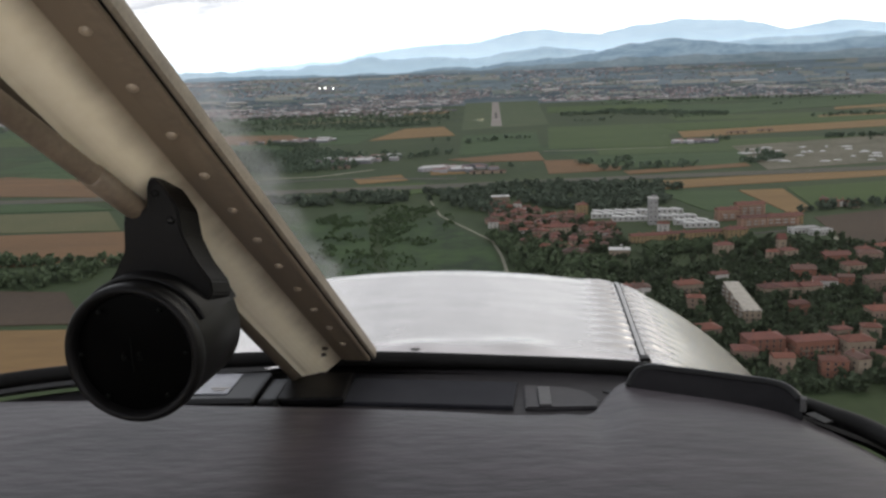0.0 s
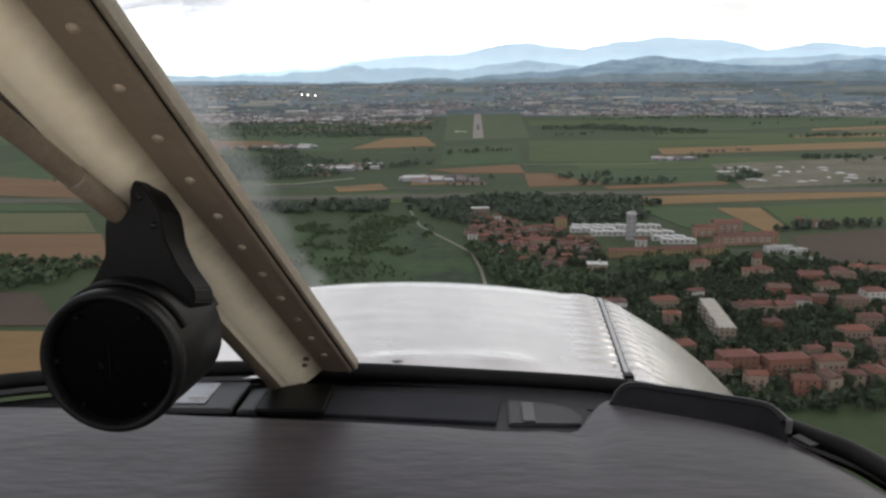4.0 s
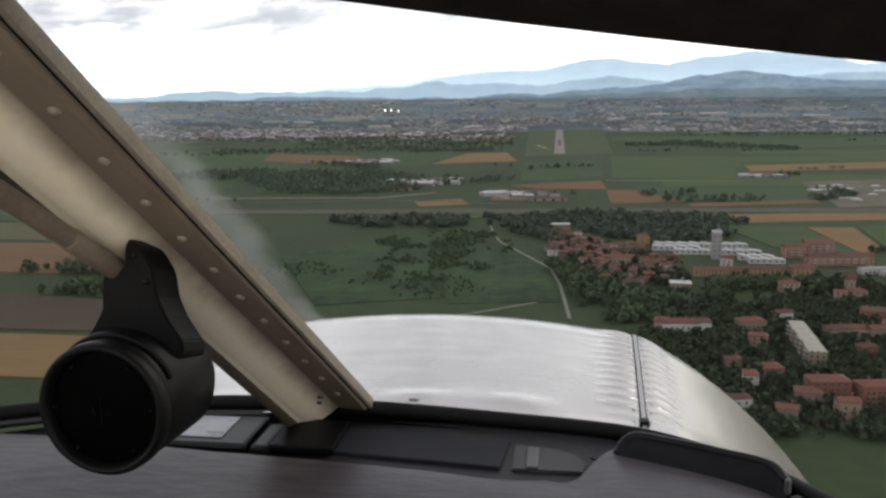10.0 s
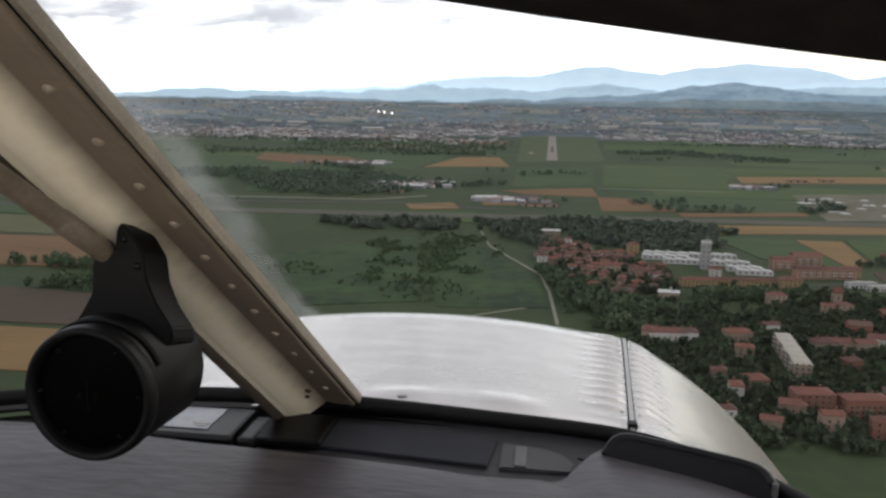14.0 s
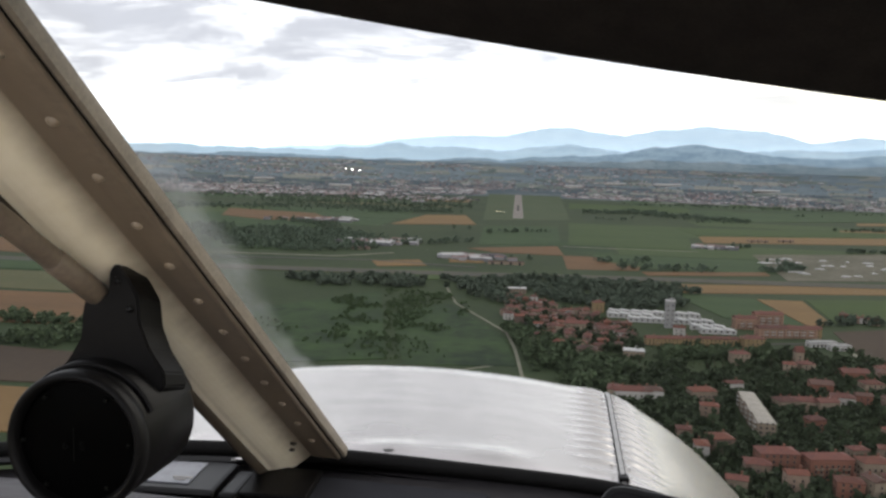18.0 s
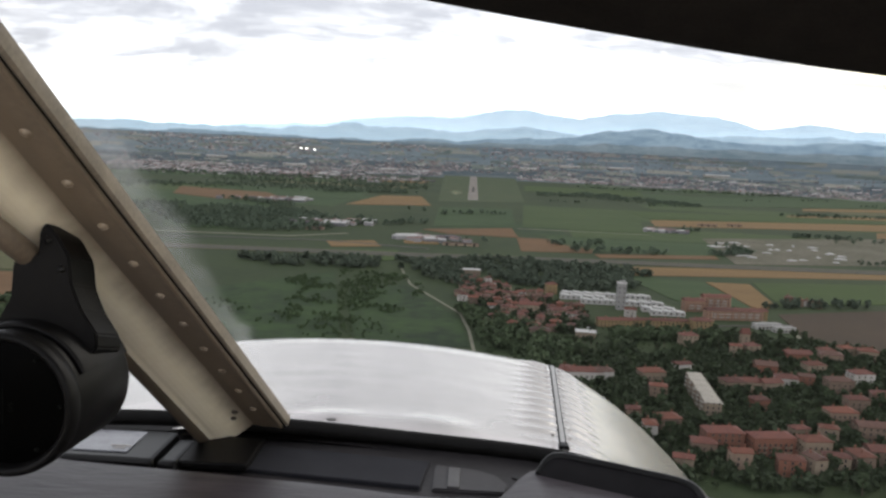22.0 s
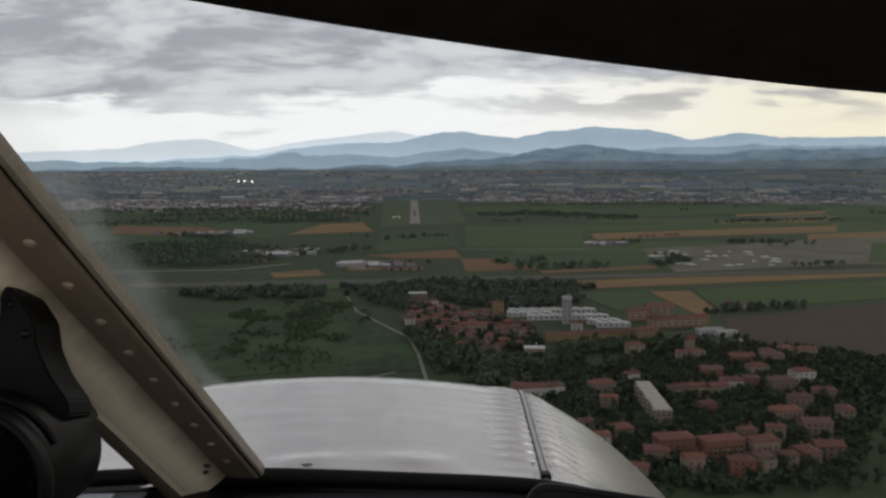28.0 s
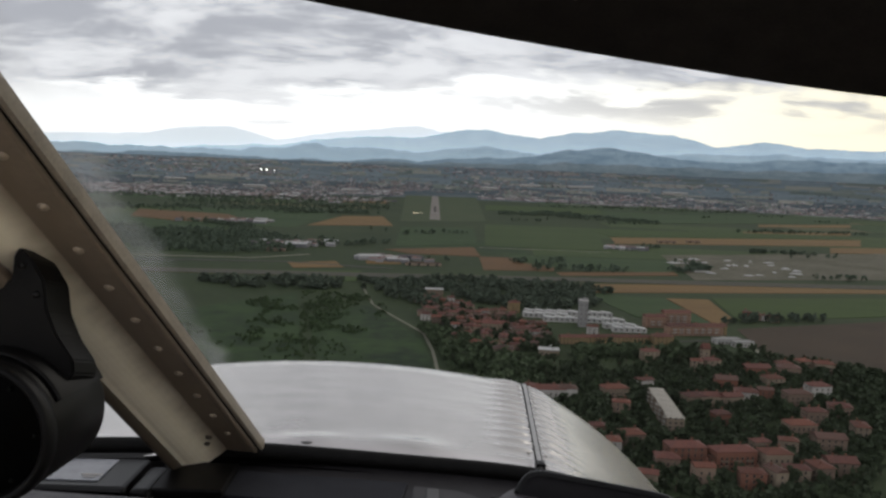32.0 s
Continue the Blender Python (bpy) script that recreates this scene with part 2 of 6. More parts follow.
M["rubber"] = mat("black_rubber", (0.0045, 0.0043, 0.0040), (0.008, 0.0076, 0.0072), 0.6, scale=50.0, bump=0.1, spec=0.12)
M["dash"] = mat("grey_vinyl", (0.015, 0.0122, 0.0148), (0.043, 0.035, 0.041), 0.44, scale=7.0, detail=9, fine=7, bump=0.16, spec=0.36, stretch=(0.7, 2.0, 1))
M["ledge"] = mat("dark_grey_vinyl", (0.017, 0.0155, 0.0165), (0.028, 0.0255, 0.027), 0.5, scale=9.0, detail=8, fine=7, bump=0.1, spec=0.25)
M["ledge2"] = mat("grey_plate_vinyl", (0.034, 0.0325, 0.034), (0.046, 0.043, 0.045), 0.5, scale=30.0, bump=0.05, spec=0.3)
M["steel"] = mat("dull_steel", (0.45, 0.44, 0.42), (0.32, 0.31, 0.30), 0.35, 0.9, scale=90.0)
M["head"] = mat("dark_headliner", (0.020, 0.017, 0.015), (0.012, 0.010, 0.009), 0.95, scale=60.0, bump=0.2, spec=0.1)
# for unseen cabin panels, kept pale to bounce light
M["trim"] = mat("pale_bounce_trim", (0.82, 0.77, 0.68), (0.76, 0.70, 0.61), 0.8, scale=12.0, bump=0.1)
M["roof"] = mat("terracotta_tiles", (0.1075, 0.03528, 0.02436), (0.06552, 0.02604, 0.021), 0.9, scale=0.5, per=0.35)
M["roof2"] = mat("brown_tiles", (0.08232, 0.03948, 0.02856), (0.05376, 0.02856, 0.02268), 0.9, scale=0.5, per=0.3)
M["roof3"] = mat("orange_tiles", (0.1302, 0.042, 0.0252), (0.0882, 0.03192, 0.021), 0.9, scale=0.5, per=0.25)
M["flatroof"] = mat("pale_cream_roof", (0.31, 0.285, 0.245), (0.24, 0.22, 0.19), 0.85, scale=0.3)
M["render"] = mat("ochre_render", (0.1856, 0.1319, 0.0966), (0.1428, 0.09996, 0.07476), 0.9, scale=0.6, per=0.3)
M["brickwall"] = mat("brick_red_render", (0.1806, 0.07728, 0.04872), (0.1386, 0.0588, 0.03864), 0.9, scale=0.6, per=0.15)
M["orangewall"] = mat("orange_render", (0.255, 0.152, 0.104), (0.20, 0.118, 0.082), 0.9, scale=0.6, per=0.25)
M["creamwall"] = mat("cream_render", (0.2218, 0.1739, 0.126), (0.1697, 0.1327, 0.09576), 0.9, scale=0.6, per=0.2)
M["yellowwall"] = mat("yellow_render", (0.2285, 0.1604, 0.07812), (0.1856, 0.1319, 0.06804), 0.9, scale=0.6, per=0.1)
M["whitewall"] = mat("white_render", (0.38, 0.36, 0.33), (0.30, 0.285, 0.26), 0.9, scale=0.6, per=0.1)
M["sheetroof"] = mat("pale_sheet_roof", (0.40, 0.395, 0.385), (0.30, 0.30, 0.29), 0.7, scale=0.3)
M["greyroof"] = mat("grey_felt_roof", (0.24, 0.235, 0.23), (0.17, 0.165, 0.16), 0.85, scale=0.3)
M["concrete"] = mat("grey_concrete", (0.40, 0.39, 0.37), (0.31, 0.30, 0.285), 0.9, scale=0.25)
M["leaf"] = mat("leaves", (0.031, 0.047, 0.025), (0.053, 0.071, 0.034), 0.8, scale=0.5, per=0.25, spec=0.2)
# trees across the plain: distance haze lightens the leaf colour itself
M["midleaf"] = mat("hazed_plain_leaves", (0.058, 0.082, 0.058), (0.088, 0.112, 0.078), 0.85, scale=0.2, spec=0.15)
M["bushleaf"] = mat("bush_leaves", (0.042, 0.064, 0.030), (0.060, 0.086, 0.040), 0.9, scale=0.1, spec=0.1)
# wood behind the village, haze put into its leaf colour
M["hazeleaf"] = mat("hazed_wood_leaves", (0.058, 0.076, 0.056), (0.082, 0.100, 0.072), 0.9, scale=0.1, spec=0.1)
M["bark"] = mat("bark", (0.10, 0.075, 0.055), (0.06, 0.045, 0.035), 0.95, scale=2.0, bump=0.3)
M["pane"] = mat("dark_window", (0.02, 0.022, 0.025), (0.03, 0.03, 0.035), 0.12, scale=2.0)


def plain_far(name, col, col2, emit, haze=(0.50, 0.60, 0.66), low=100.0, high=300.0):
    """A distant range: plain glowing backdrop with the air's haze painted into its colour."""
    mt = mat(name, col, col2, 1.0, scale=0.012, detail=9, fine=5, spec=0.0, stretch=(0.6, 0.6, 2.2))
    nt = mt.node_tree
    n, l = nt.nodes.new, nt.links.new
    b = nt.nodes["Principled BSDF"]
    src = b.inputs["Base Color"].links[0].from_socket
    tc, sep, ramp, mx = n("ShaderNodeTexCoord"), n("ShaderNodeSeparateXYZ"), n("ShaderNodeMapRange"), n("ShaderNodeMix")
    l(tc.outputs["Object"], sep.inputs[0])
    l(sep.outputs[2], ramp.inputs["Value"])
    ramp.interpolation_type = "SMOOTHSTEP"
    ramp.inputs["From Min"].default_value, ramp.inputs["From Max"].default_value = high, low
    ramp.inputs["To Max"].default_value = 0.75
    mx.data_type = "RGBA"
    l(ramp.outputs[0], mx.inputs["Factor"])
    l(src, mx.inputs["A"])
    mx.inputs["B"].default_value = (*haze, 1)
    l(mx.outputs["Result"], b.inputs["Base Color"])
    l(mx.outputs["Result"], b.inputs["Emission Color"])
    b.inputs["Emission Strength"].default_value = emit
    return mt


# bluer and paler with distance: air haze put into the plain's colour
M["farplain"] = mat("hazed_plain", (0.048, 0.068, 0.080), (0.108, 0.124, 0.132), 0.95, scale=0.012, detail=8, fine=4, spec=0.1, stretch=(0.28, 1.3, 2.0))
M["farplain2"] = mat("paler_hazed_plain", (0.094, 0.122, 0.138), (0.158, 0.186, 0.200), 0.95, scale=0.012, detail=8, fine=4, spec=0.1, stretch=(0.24, 1.3, 2.0))
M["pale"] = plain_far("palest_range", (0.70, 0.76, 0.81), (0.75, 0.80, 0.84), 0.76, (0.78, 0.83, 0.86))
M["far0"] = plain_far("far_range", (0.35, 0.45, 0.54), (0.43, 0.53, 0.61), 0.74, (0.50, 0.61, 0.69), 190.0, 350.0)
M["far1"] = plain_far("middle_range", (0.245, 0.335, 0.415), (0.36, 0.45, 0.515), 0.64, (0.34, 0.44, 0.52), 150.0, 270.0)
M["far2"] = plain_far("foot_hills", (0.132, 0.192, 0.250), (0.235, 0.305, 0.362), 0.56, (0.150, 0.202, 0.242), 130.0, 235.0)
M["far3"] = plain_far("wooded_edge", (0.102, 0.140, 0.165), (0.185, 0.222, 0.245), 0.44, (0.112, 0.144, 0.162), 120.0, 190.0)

# ---- mesh helpers ----


def obj(name, bm, material, parent=None, smooth=False):
    me = bpy.data.meshes.new(name)
    bm.normal_update()
    bm.to_mesh(me)
    bm.free()
    for q in material if isinstance(material, (list, tuple)) else (material,):
        me.materials.append(q)
    if smooth:
        for p in me.polygons:
            p.use_smooth = True
    ob = new(name, me)
    if parent:
        ob.parent = parent
    return ob


def part(name, bm, material, parent, label="", smooth=False):
    ob = obj(name, bm, material, parent, smooth)
    if label:
        ob["label"] = label
    return ob


def empty(name, m=None):
    e = new(name)
    e.empty_display_size = 0.1
    if m is not None:
        e.matrix_world = m
    return e


def box(bm, c, s, m=None):
    """A box of size s about c, turned by m."""
    r = bmesh.ops.create_cube(bm, size=1.0)["verts"]
    t = Matrix.Translation(c) @ (m or Matrix()) @ Matrix.Diagonal((*s, 1))
    bmesh.ops.transform(bm, matrix=t, verts=r)
    return r


def bbox(c, s, bev=0.002, m=None, seg=2):
    bm = bmesh.new()
    box(bm, c, s, m)
    bmesh.ops.bevel(bm, geom=bm.edges[:], offset=bev, segments=seg, affect="EDGES", profile=0.5)
    return bm


def tube(bm, path, r, n=12):
    path = [Vector(p) for p in path]
    rs = r if isinstance(r, (list, tuple)) else [r] * len(path)
    rings = []
    for i, p in enumerate(path):
        d = (path[min(i + 1, len(path) - 1)] - path[max(i - 1, 0)]).normalized()
        u = d.cross(Vector((0, 0, 1)) if abs(d.z) < 0.9 else Vector((1, 0, 0))).normalized()
        v = d.cross(u)
        rings.append([bm.verts.new(p + (u * math.cos(2 * math.pi * k / n) + v * math.sin(2 * math.pi * k / n)) * rs[i]) for k in range(n)])
    for a, b in zip(rings, rings[1:]):
        for k in range(n):
            bm.faces.new((a[k], a[(k + 1) % n], b[(k + 1) % n], b[k]))
    bm.faces.new(rings[0][::-1])
    bm.faces.new(rings[-1])
    bmesh.ops.recalc_face_normals(bm, faces=bm.faces[:])


def spline(pts, n):
    """Points along a smooth curve through pts."""
    pts = [Vector(p) for p in pts]
    out = []
    for i in range(len(pts) - 1):
        a, b, c, d = pts[max(i - 1, 0)], pts[i], pts[i + 1], pts[min(i + 2, len(pts) - 1)]
        for k in range(n):
            t = k / n
            out.append(0.5 * (2 * b + (c - a) * t + (2 * a - 5 * b + 4 * c - d) * t * t + (3 * b - a - 3 * c + d) * t ** 3))
    out.append(pts[-1])
    return out


def C(x, y, z):
    """A place in the cabin, from the eye."""
    return Vector((x, y, z + EYE))

# ---- the land ----


def rise(r):
    """The plain lifts towards the foot of the hills."""
    k = min(max((r - 4250) / 600, 0), 1)
    return 150 * k * k * (3 - 2 * k) ** 0.5 if k > 0 else 0.0


def build_ground():
    radii = [0, 60, 150, 300, 450, 600, 800, 1000, 1300, 1600, 2000, 2500, 3000, 3500, 4000, 4250]
    radii += [4250 + 15 * i for i in range(1, 42)]
    steps = 160
    verts, faces = [(0, 0, 0)], []
    for r in radii[1:]:
        for k in range(steps):
            a = 2 * math.pi * k / steps
            verts.append((r * math.sin(a), r * math.cos(a), rise(r)))
    for k in range(steps):
        faces.append((0, 1 + (k + 1) % steps, 1 + k))
    for i in range(len(radii) - 2):
        for k in range(steps):
            a, b = 1 + i * steps + k, 1 + i * steps + (k + 1) % steps
            faces.append((a, b, b + steps, a + steps))
    me = bpy.data.meshes.new("ground")
    me.from_pydata(verts, [], faces)
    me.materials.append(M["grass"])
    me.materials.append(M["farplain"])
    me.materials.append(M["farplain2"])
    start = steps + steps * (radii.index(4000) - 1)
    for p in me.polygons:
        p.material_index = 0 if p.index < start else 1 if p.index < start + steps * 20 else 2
    me.update()
    ob = new("ground", me)
    tagged(ob, "wide green plain of meadows and fields", "ground", kind="structure")


build_ground()


POLY = []


def inside(x, y, poly):
    hit = False
    n = len(poly)
    for k in range(n):
        (x0, y0), (x1, y1) = poly[k], poly[(k + 1) % n]
        if (y0 > y) != (y1 > y) and x < (x1 - x0) * (y - y0) / (y1 - y0) + x0:
            hit = not hit
    return hit


def sheet(name, pts, h, material, label, category, kind="structure", z=0.0):
    """A level patch with its own height and edges."""
    bm = bmesh.new()
    low = [bm.verts.new((x, y, z - 0.05)) for x, y in pts]
    top = [bm.verts.new((x, y, z + h)) for x, y in pts]
    bm.faces.new(top)
    n = len(pts)
    for k in range(n):
        bm.faces.new((low[k], low[(k + 1) % n], top[(k + 1) % n], top[k]))
    bmesh.ops.recalc_face_normals(bm, faces=bm.faces[:])
    POLY.append(pts)
    ob = obj(name, bm, material)
    tagged(ob, label, category, kind=kind)
    return ob


def band(name, pts, w, h, material, label, category, z=0.0):
    """A strip of width w along a line."""
    pts = [Vector((*p, 0)) for p in pts]
    left, right = [], []
    for i, p in enumerate(pts):
        d = (pts[min(i + 1, len(pts) - 1)] - pts[max(i - 1, 0)]).normalized()
        s = Vector((-d.y, d.x, 0)) * w / 2
        left.append((p + s).to_2d())
        right.append((p - s).to_2d())
    bm = bmesh.new()
    rows = [[bm.verts.new((q.x, q.y, zz)) for q, zz in ((a, z - 0.05), (a, z + h), (b, z + h), (b, z - 0.05))] for a, b in zip(left, right)]
    for r0, r1 in zip(rows, rows[1:]):
        for k in range(3):
            bm.faces.new((r0[k], r0[k + 1], r1[k + 1], r1[k]))
    bmesh.ops.recalc_face_normals(bm, faces=bm.faces[:])
    ob = obj(name, bm, material)
    tagged(ob, label, category, kind="structure")
    return ob


sheet("airfield", [(-90, 2404), (163, 2537), (229, 4562), (-138, 4365)], 0.15, M["strip"], "mown grass strip round the runway", "airfield")
sheet("field", [(-316, 2144), (-266, 2539), (-149, 2580), (-101, 2231)], 0.52, M["wheat"], "ripe golden wheat field on the plain", "field")
sheet("field", [(-367, 3369), (-173, 3363), (-176, 3602), (-352, 3625)], 0.59, M["wheat"], "ripe golden wheat field on the plain", "field")
sheet("field", [(-793, 2234), (-865, 2511), (-582, 2427), (-451, 2139), (-646, 2136)], 0.66, M["stubble"], "brown stubble field on the plain", "field")
sheet("field", [(583, 4597), (861, 4742), (774, 4156), (549, 4109)], 0.45, M["wheat"], "ripe golden wheat field on the plain", "field")
sheet("field", [(449, 2114), (1200, 2348), (1088, 2126), (426, 1945)], 0.52, M["wheat"], "ripe golden wheat field on the plain", "field")
sheet("field", [(929, 2515), (1314, 2636), (1253, 2513), (896, 2424)], 0.59, M["wheat"], "ripe golden wheat field on the plain", "field")
sheet("field", [(1119, 2888), (1536, 3088), (1454, 2921), (1073, 2768)], 0.66, M["wheat"], "ripe golden wheat field on the plain", "field")
sheet("field", [(90, 1564), (154, 1561), (166, 1485), (214, 1433), (204, 1386), (87, 1367)], 0.45, M["stubble"], "brown stubble field on the plain", "field")
sheet("field", [(-113, 1478), (-57, 1510), (-48, 1404), (-106, 1396)], 0.52, M["wheat"], "ripe golden wheat field on the plain", "field")
sheet("field", [(-232, 1372), (-158, 1412), (-138, 1338), (-212, 1308)], 0.59, M["wheat"], "ripe golden wheat field on the plain", "field")
sheet("field", [(-91, 1629), (88, 1730), (93, 1565), (-35, 1572)], 0.66, M["stubble"], "brown stubble field on the plain", "field")
sheet("field", [(219, 1241), (1000, 1402), (960, 1318), (216, 1160)], 0.45, M["wheat"], "ripe golden wheat field on the plain", "field")
sheet("field", [(321, 1132), (379, 1134), (359, 972), (327, 946)], 0.52, M["wheat"], "ripe golden wheat field on the plain", "field")
sheet("field", [(387, 1145), (840, 1250), (720, 1090), (365, 980)], 0.59, M["crop"], "bright green crop field on the plain", "field")
sheet("field", [(211, 1149), (317, 1136), (324, 946), (244, 979)], 0.66, M["crop2"], "deep green crop field on the plain", "field")
sheet("field", [(343, 924), (760, 1090), (560, 730), (368, 684), (318, 750)], 0.45, M["plough"], "dark brown ploughed field near the village", "field")
sheet("field", [(152, 2417), (473, 2413), (366, 1768), (113, 1772)], 0.59, M["crop3"], "mid green crop field on the plain", "field")
sheet("field", [(690, 3271), (1851, 3725), (1572, 3160), (584, 2679)], 0.66, M["crop2"], "deep green crop field on the plain", "field")
sheet("field", [(223, 3583), (696, 3513), (641, 3179), (197, 3150)], 0.45, M["crop"], "bright green crop field on the plain", "field")
sheet("field", [(-79, 2200), (113, 2260), (98, 1792), (-72, 1700)], 0.52, M["crop2"], "deep green crop field on the plain", "field")
sheet("field", [(-218, 1278), (-107, 1302), (-102, 1191), (-208, 1130)], 0.59, M["crop"], "bright green crop field on the plain", "field")
sheet("field", [(-298, 880), (-167, 1064), (-105, 703), (-198, 668)], 0.66, M["meadow"], "deep green crop field on the plain", "field")
sheet("field", [(-130, 911), (-74, 995), (-5, 813), (6, 700), (-88, 685)], 0.45, M["meadow"], "dark green meadow field on the plain", "field")
sheet("field", [(206, 1372), (417, 1433), (412, 1389), (209, 1331)], 0.52, M["stubble"], "brown stubble field on the plain", "field")
sheet("field", [(-597, 1630), (-378, 1576), (-356, 1483), (-540, 1475)], 0.59, M["crop2"], "deep green crop field on the plain", "field")
sheet("field", [(-773, 3888), (-626, 3965), (-580, 3738), (-729, 3665)], 0.66, M["wheat"], "ripe golden wheat field on the plain", "field")
sheet("field", [(976, 2053), (1332, 2149), (1236, 1992), (908, 1907)], 0.45, M["wheat"], "ripe golden wheat field on the plain", "field")
sheet("field", [(452, 2145), (1200, 2375), (1150, 2480), (440, 2400)], 0.7, M["crop"], "bright green crop field on the plain", "field")
sheet("field", [(1000, 1800), (1700, 2000), (1450, 1650), (800, 1450)], 0.75, M["crop"], "bright green crop field on the plain", "field")
sheet("field", [(1030, 1410), (1350, 1500), (1200, 1370), (990, 1325)], 0.8, M["crop2"], "deep green crop field on the plain", "field")
sheet("field", [(860, 1255), (1200, 1330), (1050, 1130), (735, 1080)], 0.85, M["crop"], "bright green crop field on the plain", "field")
sheet("field", [(-980, 1330), (-930, 1560), (-650, 1440), (-585, 1241)], 0.75, M["stubble"], "brown stubble field on the plain", "field")
sheet("field", [(-900, 1230), (-600, 1180), (-520, 1115), (-860, 1110)], 0.80, M["crop2"], "deep green crop field on the plain", "field")
sheet("yard", [(-800, 1095), (-520, 1100), (-440, 955), (-720, 960)], 0.62, M["dry"], "dry grassy yard of a farmstead", "yard")
sheet("field", [(-700, 935), (-430, 945), (-345, 775), (-600, 770)], 0.85, M["stubble"], "brown stubble field on the plain", "field")
sheet("field", [(-540, 690), (-362, 668), (-300, 576), (-470, 572)], 0.90, M["plough"], "dark brown ploughed field near the meadow", "field")
sheet("field", [(-470, 562), (-292, 560), (-240, 470), (-400, 470)], 0.95, M["wheat"], "ripe golden wheat field on the plain", "field")
sheet("field", [(-1262, 1507), (-1115, 1331), (-990, 1300), (-960, 1480)], 1.00, M["wheat"], "ripe golden wheat field on the plain", "field")
sheet("gravel_yard", [(471, 1718), (1160, 1990), (900, 1462), (424, 1339)], 0.3, M["lot"], "grey gravel works yard with pale heaps", "yard")
MOTORWAY = [(-1000, 1206), (-700, 1214), (-467, 1226), (-202, 1246), (-20, 1262), (213, 1288), (420, 1302), (620, 1318), (900, 1345), (1200, 1380)]
band("road", [(x, y - 11) for x, y in MOTORWAY], 14, 0.9, M["motorway"], "grey asphalt motorway carriageway across the plain", "road")
band("road", [(x, y + 11) for x, y in MOTORWAY], 14, 0.9, M["motorway"], "grey asphalt motorway carriageway across the plain", "road")
band("verge", MOTORWAY, 7, 0.8, M["dry"], "dry grass strip between the carriageways", "verge")
for off_ in (-22, 22):
    band("verge", [(x, y + off_) for x, y in MOTORWAY], 5, 0.7, M["dry"], "dry grass verge of the motorway", "verge")
band("road", [(-1000, 1300), (-700, 1318), (-507, 1332), (-378, 1360), (-242, 1382), (-145, 1359), (-60, 1340)], 9, 0.6, M["motorway"], "grey link road beside the motorway", "road")
band("road", [(-922, 1343), (-513, 1400), (-301, 1417), (-215, 1499)], 8, 0.5, M["track"], "pale country road between fields", "road")
band("road", [(99, 1733), (370, 1735)], 6, 0.5, M["track"], "pale country road between fields", "road")
band("track", [(-87, 1119), (-66, 997), (-31, 909), (-4, 840), (5, 765), (12, 647)], 2.8, 0.3, M["track"], "pale dirt track through the meadow", "path")
band("track", [(-141, 607), (-66, 655), (-1, 709)], 2.6, 0.3, M["track"], "pale dirt track through the meadow", "path")
band("road", [(309, 894), (322, 837), (325, 722)], 6, 0.3, M["track"], "pale village road beside the ploughed field", "road")
band("road", [(70, 800), (215, 834), (332, 865)], 6, 0.3, M["asphalt"], "grey village street between houses", "road")
band("road", [(147, 723), (131, 552), (116, 435)], 5, 0.3, M["asphalt"], "grey village street between houses", "road")
band("road", [(-7, 988), (29, 846), (65, 730), (118, 646)], 5, 0.3, M["asphalt"], "grey village street between houses", "road")
band("road", [(260, 807), (220, 616), (189, 462)], 5, 0.3, M["asphalt"], "grey village street between houses", "road")
HOMES = []
HOMES += [(5, 1090, 26.0, "flat", 7), (27, 1016, 28.2, "red", 8), (42, 941, 33.6, "red", 8), (3, 904, 21.5, "red", 8), (19, 903, 17.9, "red", 7), (80, 948, 37.7, "red", 9), (100, 979, 12.5, "yel", 12), (45, 840, 16.7, "red", 7), (67, 864, 20.6, "cream", 8)]
HOMES += [(85, 919, 22.0, "red", 8), (34, 811, 19.3, "red", 7), (56, 799, 15.9, "red", 7), (68, 739, 17.7, "red", 8), (65, 772, 12.3, "cream", 7), (111, 895, 25.0, "red", 9), (113, 827, 19.9, "red", 8), (112, 759, 18.3, "flat", 5), (24, 779, 12.4, "red", 7)]
HOMES += [(45, 776, 12.3, "red", 7), (112, 856, 17.1, "red", 8), (16, 968, 19.2, "red", 8), (59, 914, 18.2, "red", 8), (96, 848, 16.9, "cream", 7), (1, 988, 15.7, "red", 7), (146, 814, 32.8, "row", 7), (177, 820, 29.9, "row", 7), (205, 824, 30.3, "row", 7)]
HOMES += [(172, 867, 11.9, "white", 8), (232, 817, 20.2, "yel", 10), (238, 917, 22.6, "brick", 12), (268, 938, 31.0, "brick", 14), (254, 876, 29.0, "brick", 10), (282, 881, 36.7, "brick", 10), (310, 885, 15.6, "yel", 10), (202, 748, 15.4, "red", 7), (142, 618, 18.9, "apt", 9)]
HOMES += [(171, 646, 13.3, "white", 9), (138, 577, 12.2, "red", 7), (129, 506, 13.7, "apt", 10), (90, 610, 26.9, "red", 7), (105, 612, 14.8, "red", 6), (78, 613, 14.7, "red", 6), (154, 477, 21.9, "red", 9), (141, 469, 13.6, "red", 7), (181, 474, 25.2, "apt", 12)]
HOMES += [(205, 472, 16.3, "apt", 12), (182, 446, 13.8, "red", 8), (195, 447, 11.6, "red", 8), (199, 606, 15.7, "cream", 8), (213, 608, 18.4, "cream", 8), (226, 606, 15.4, "cream", 9), (243, 620, 16.4, "red", 6), (240, 656, 16.6, "red", 6), (282, 703, 22.5, "red", 7)]
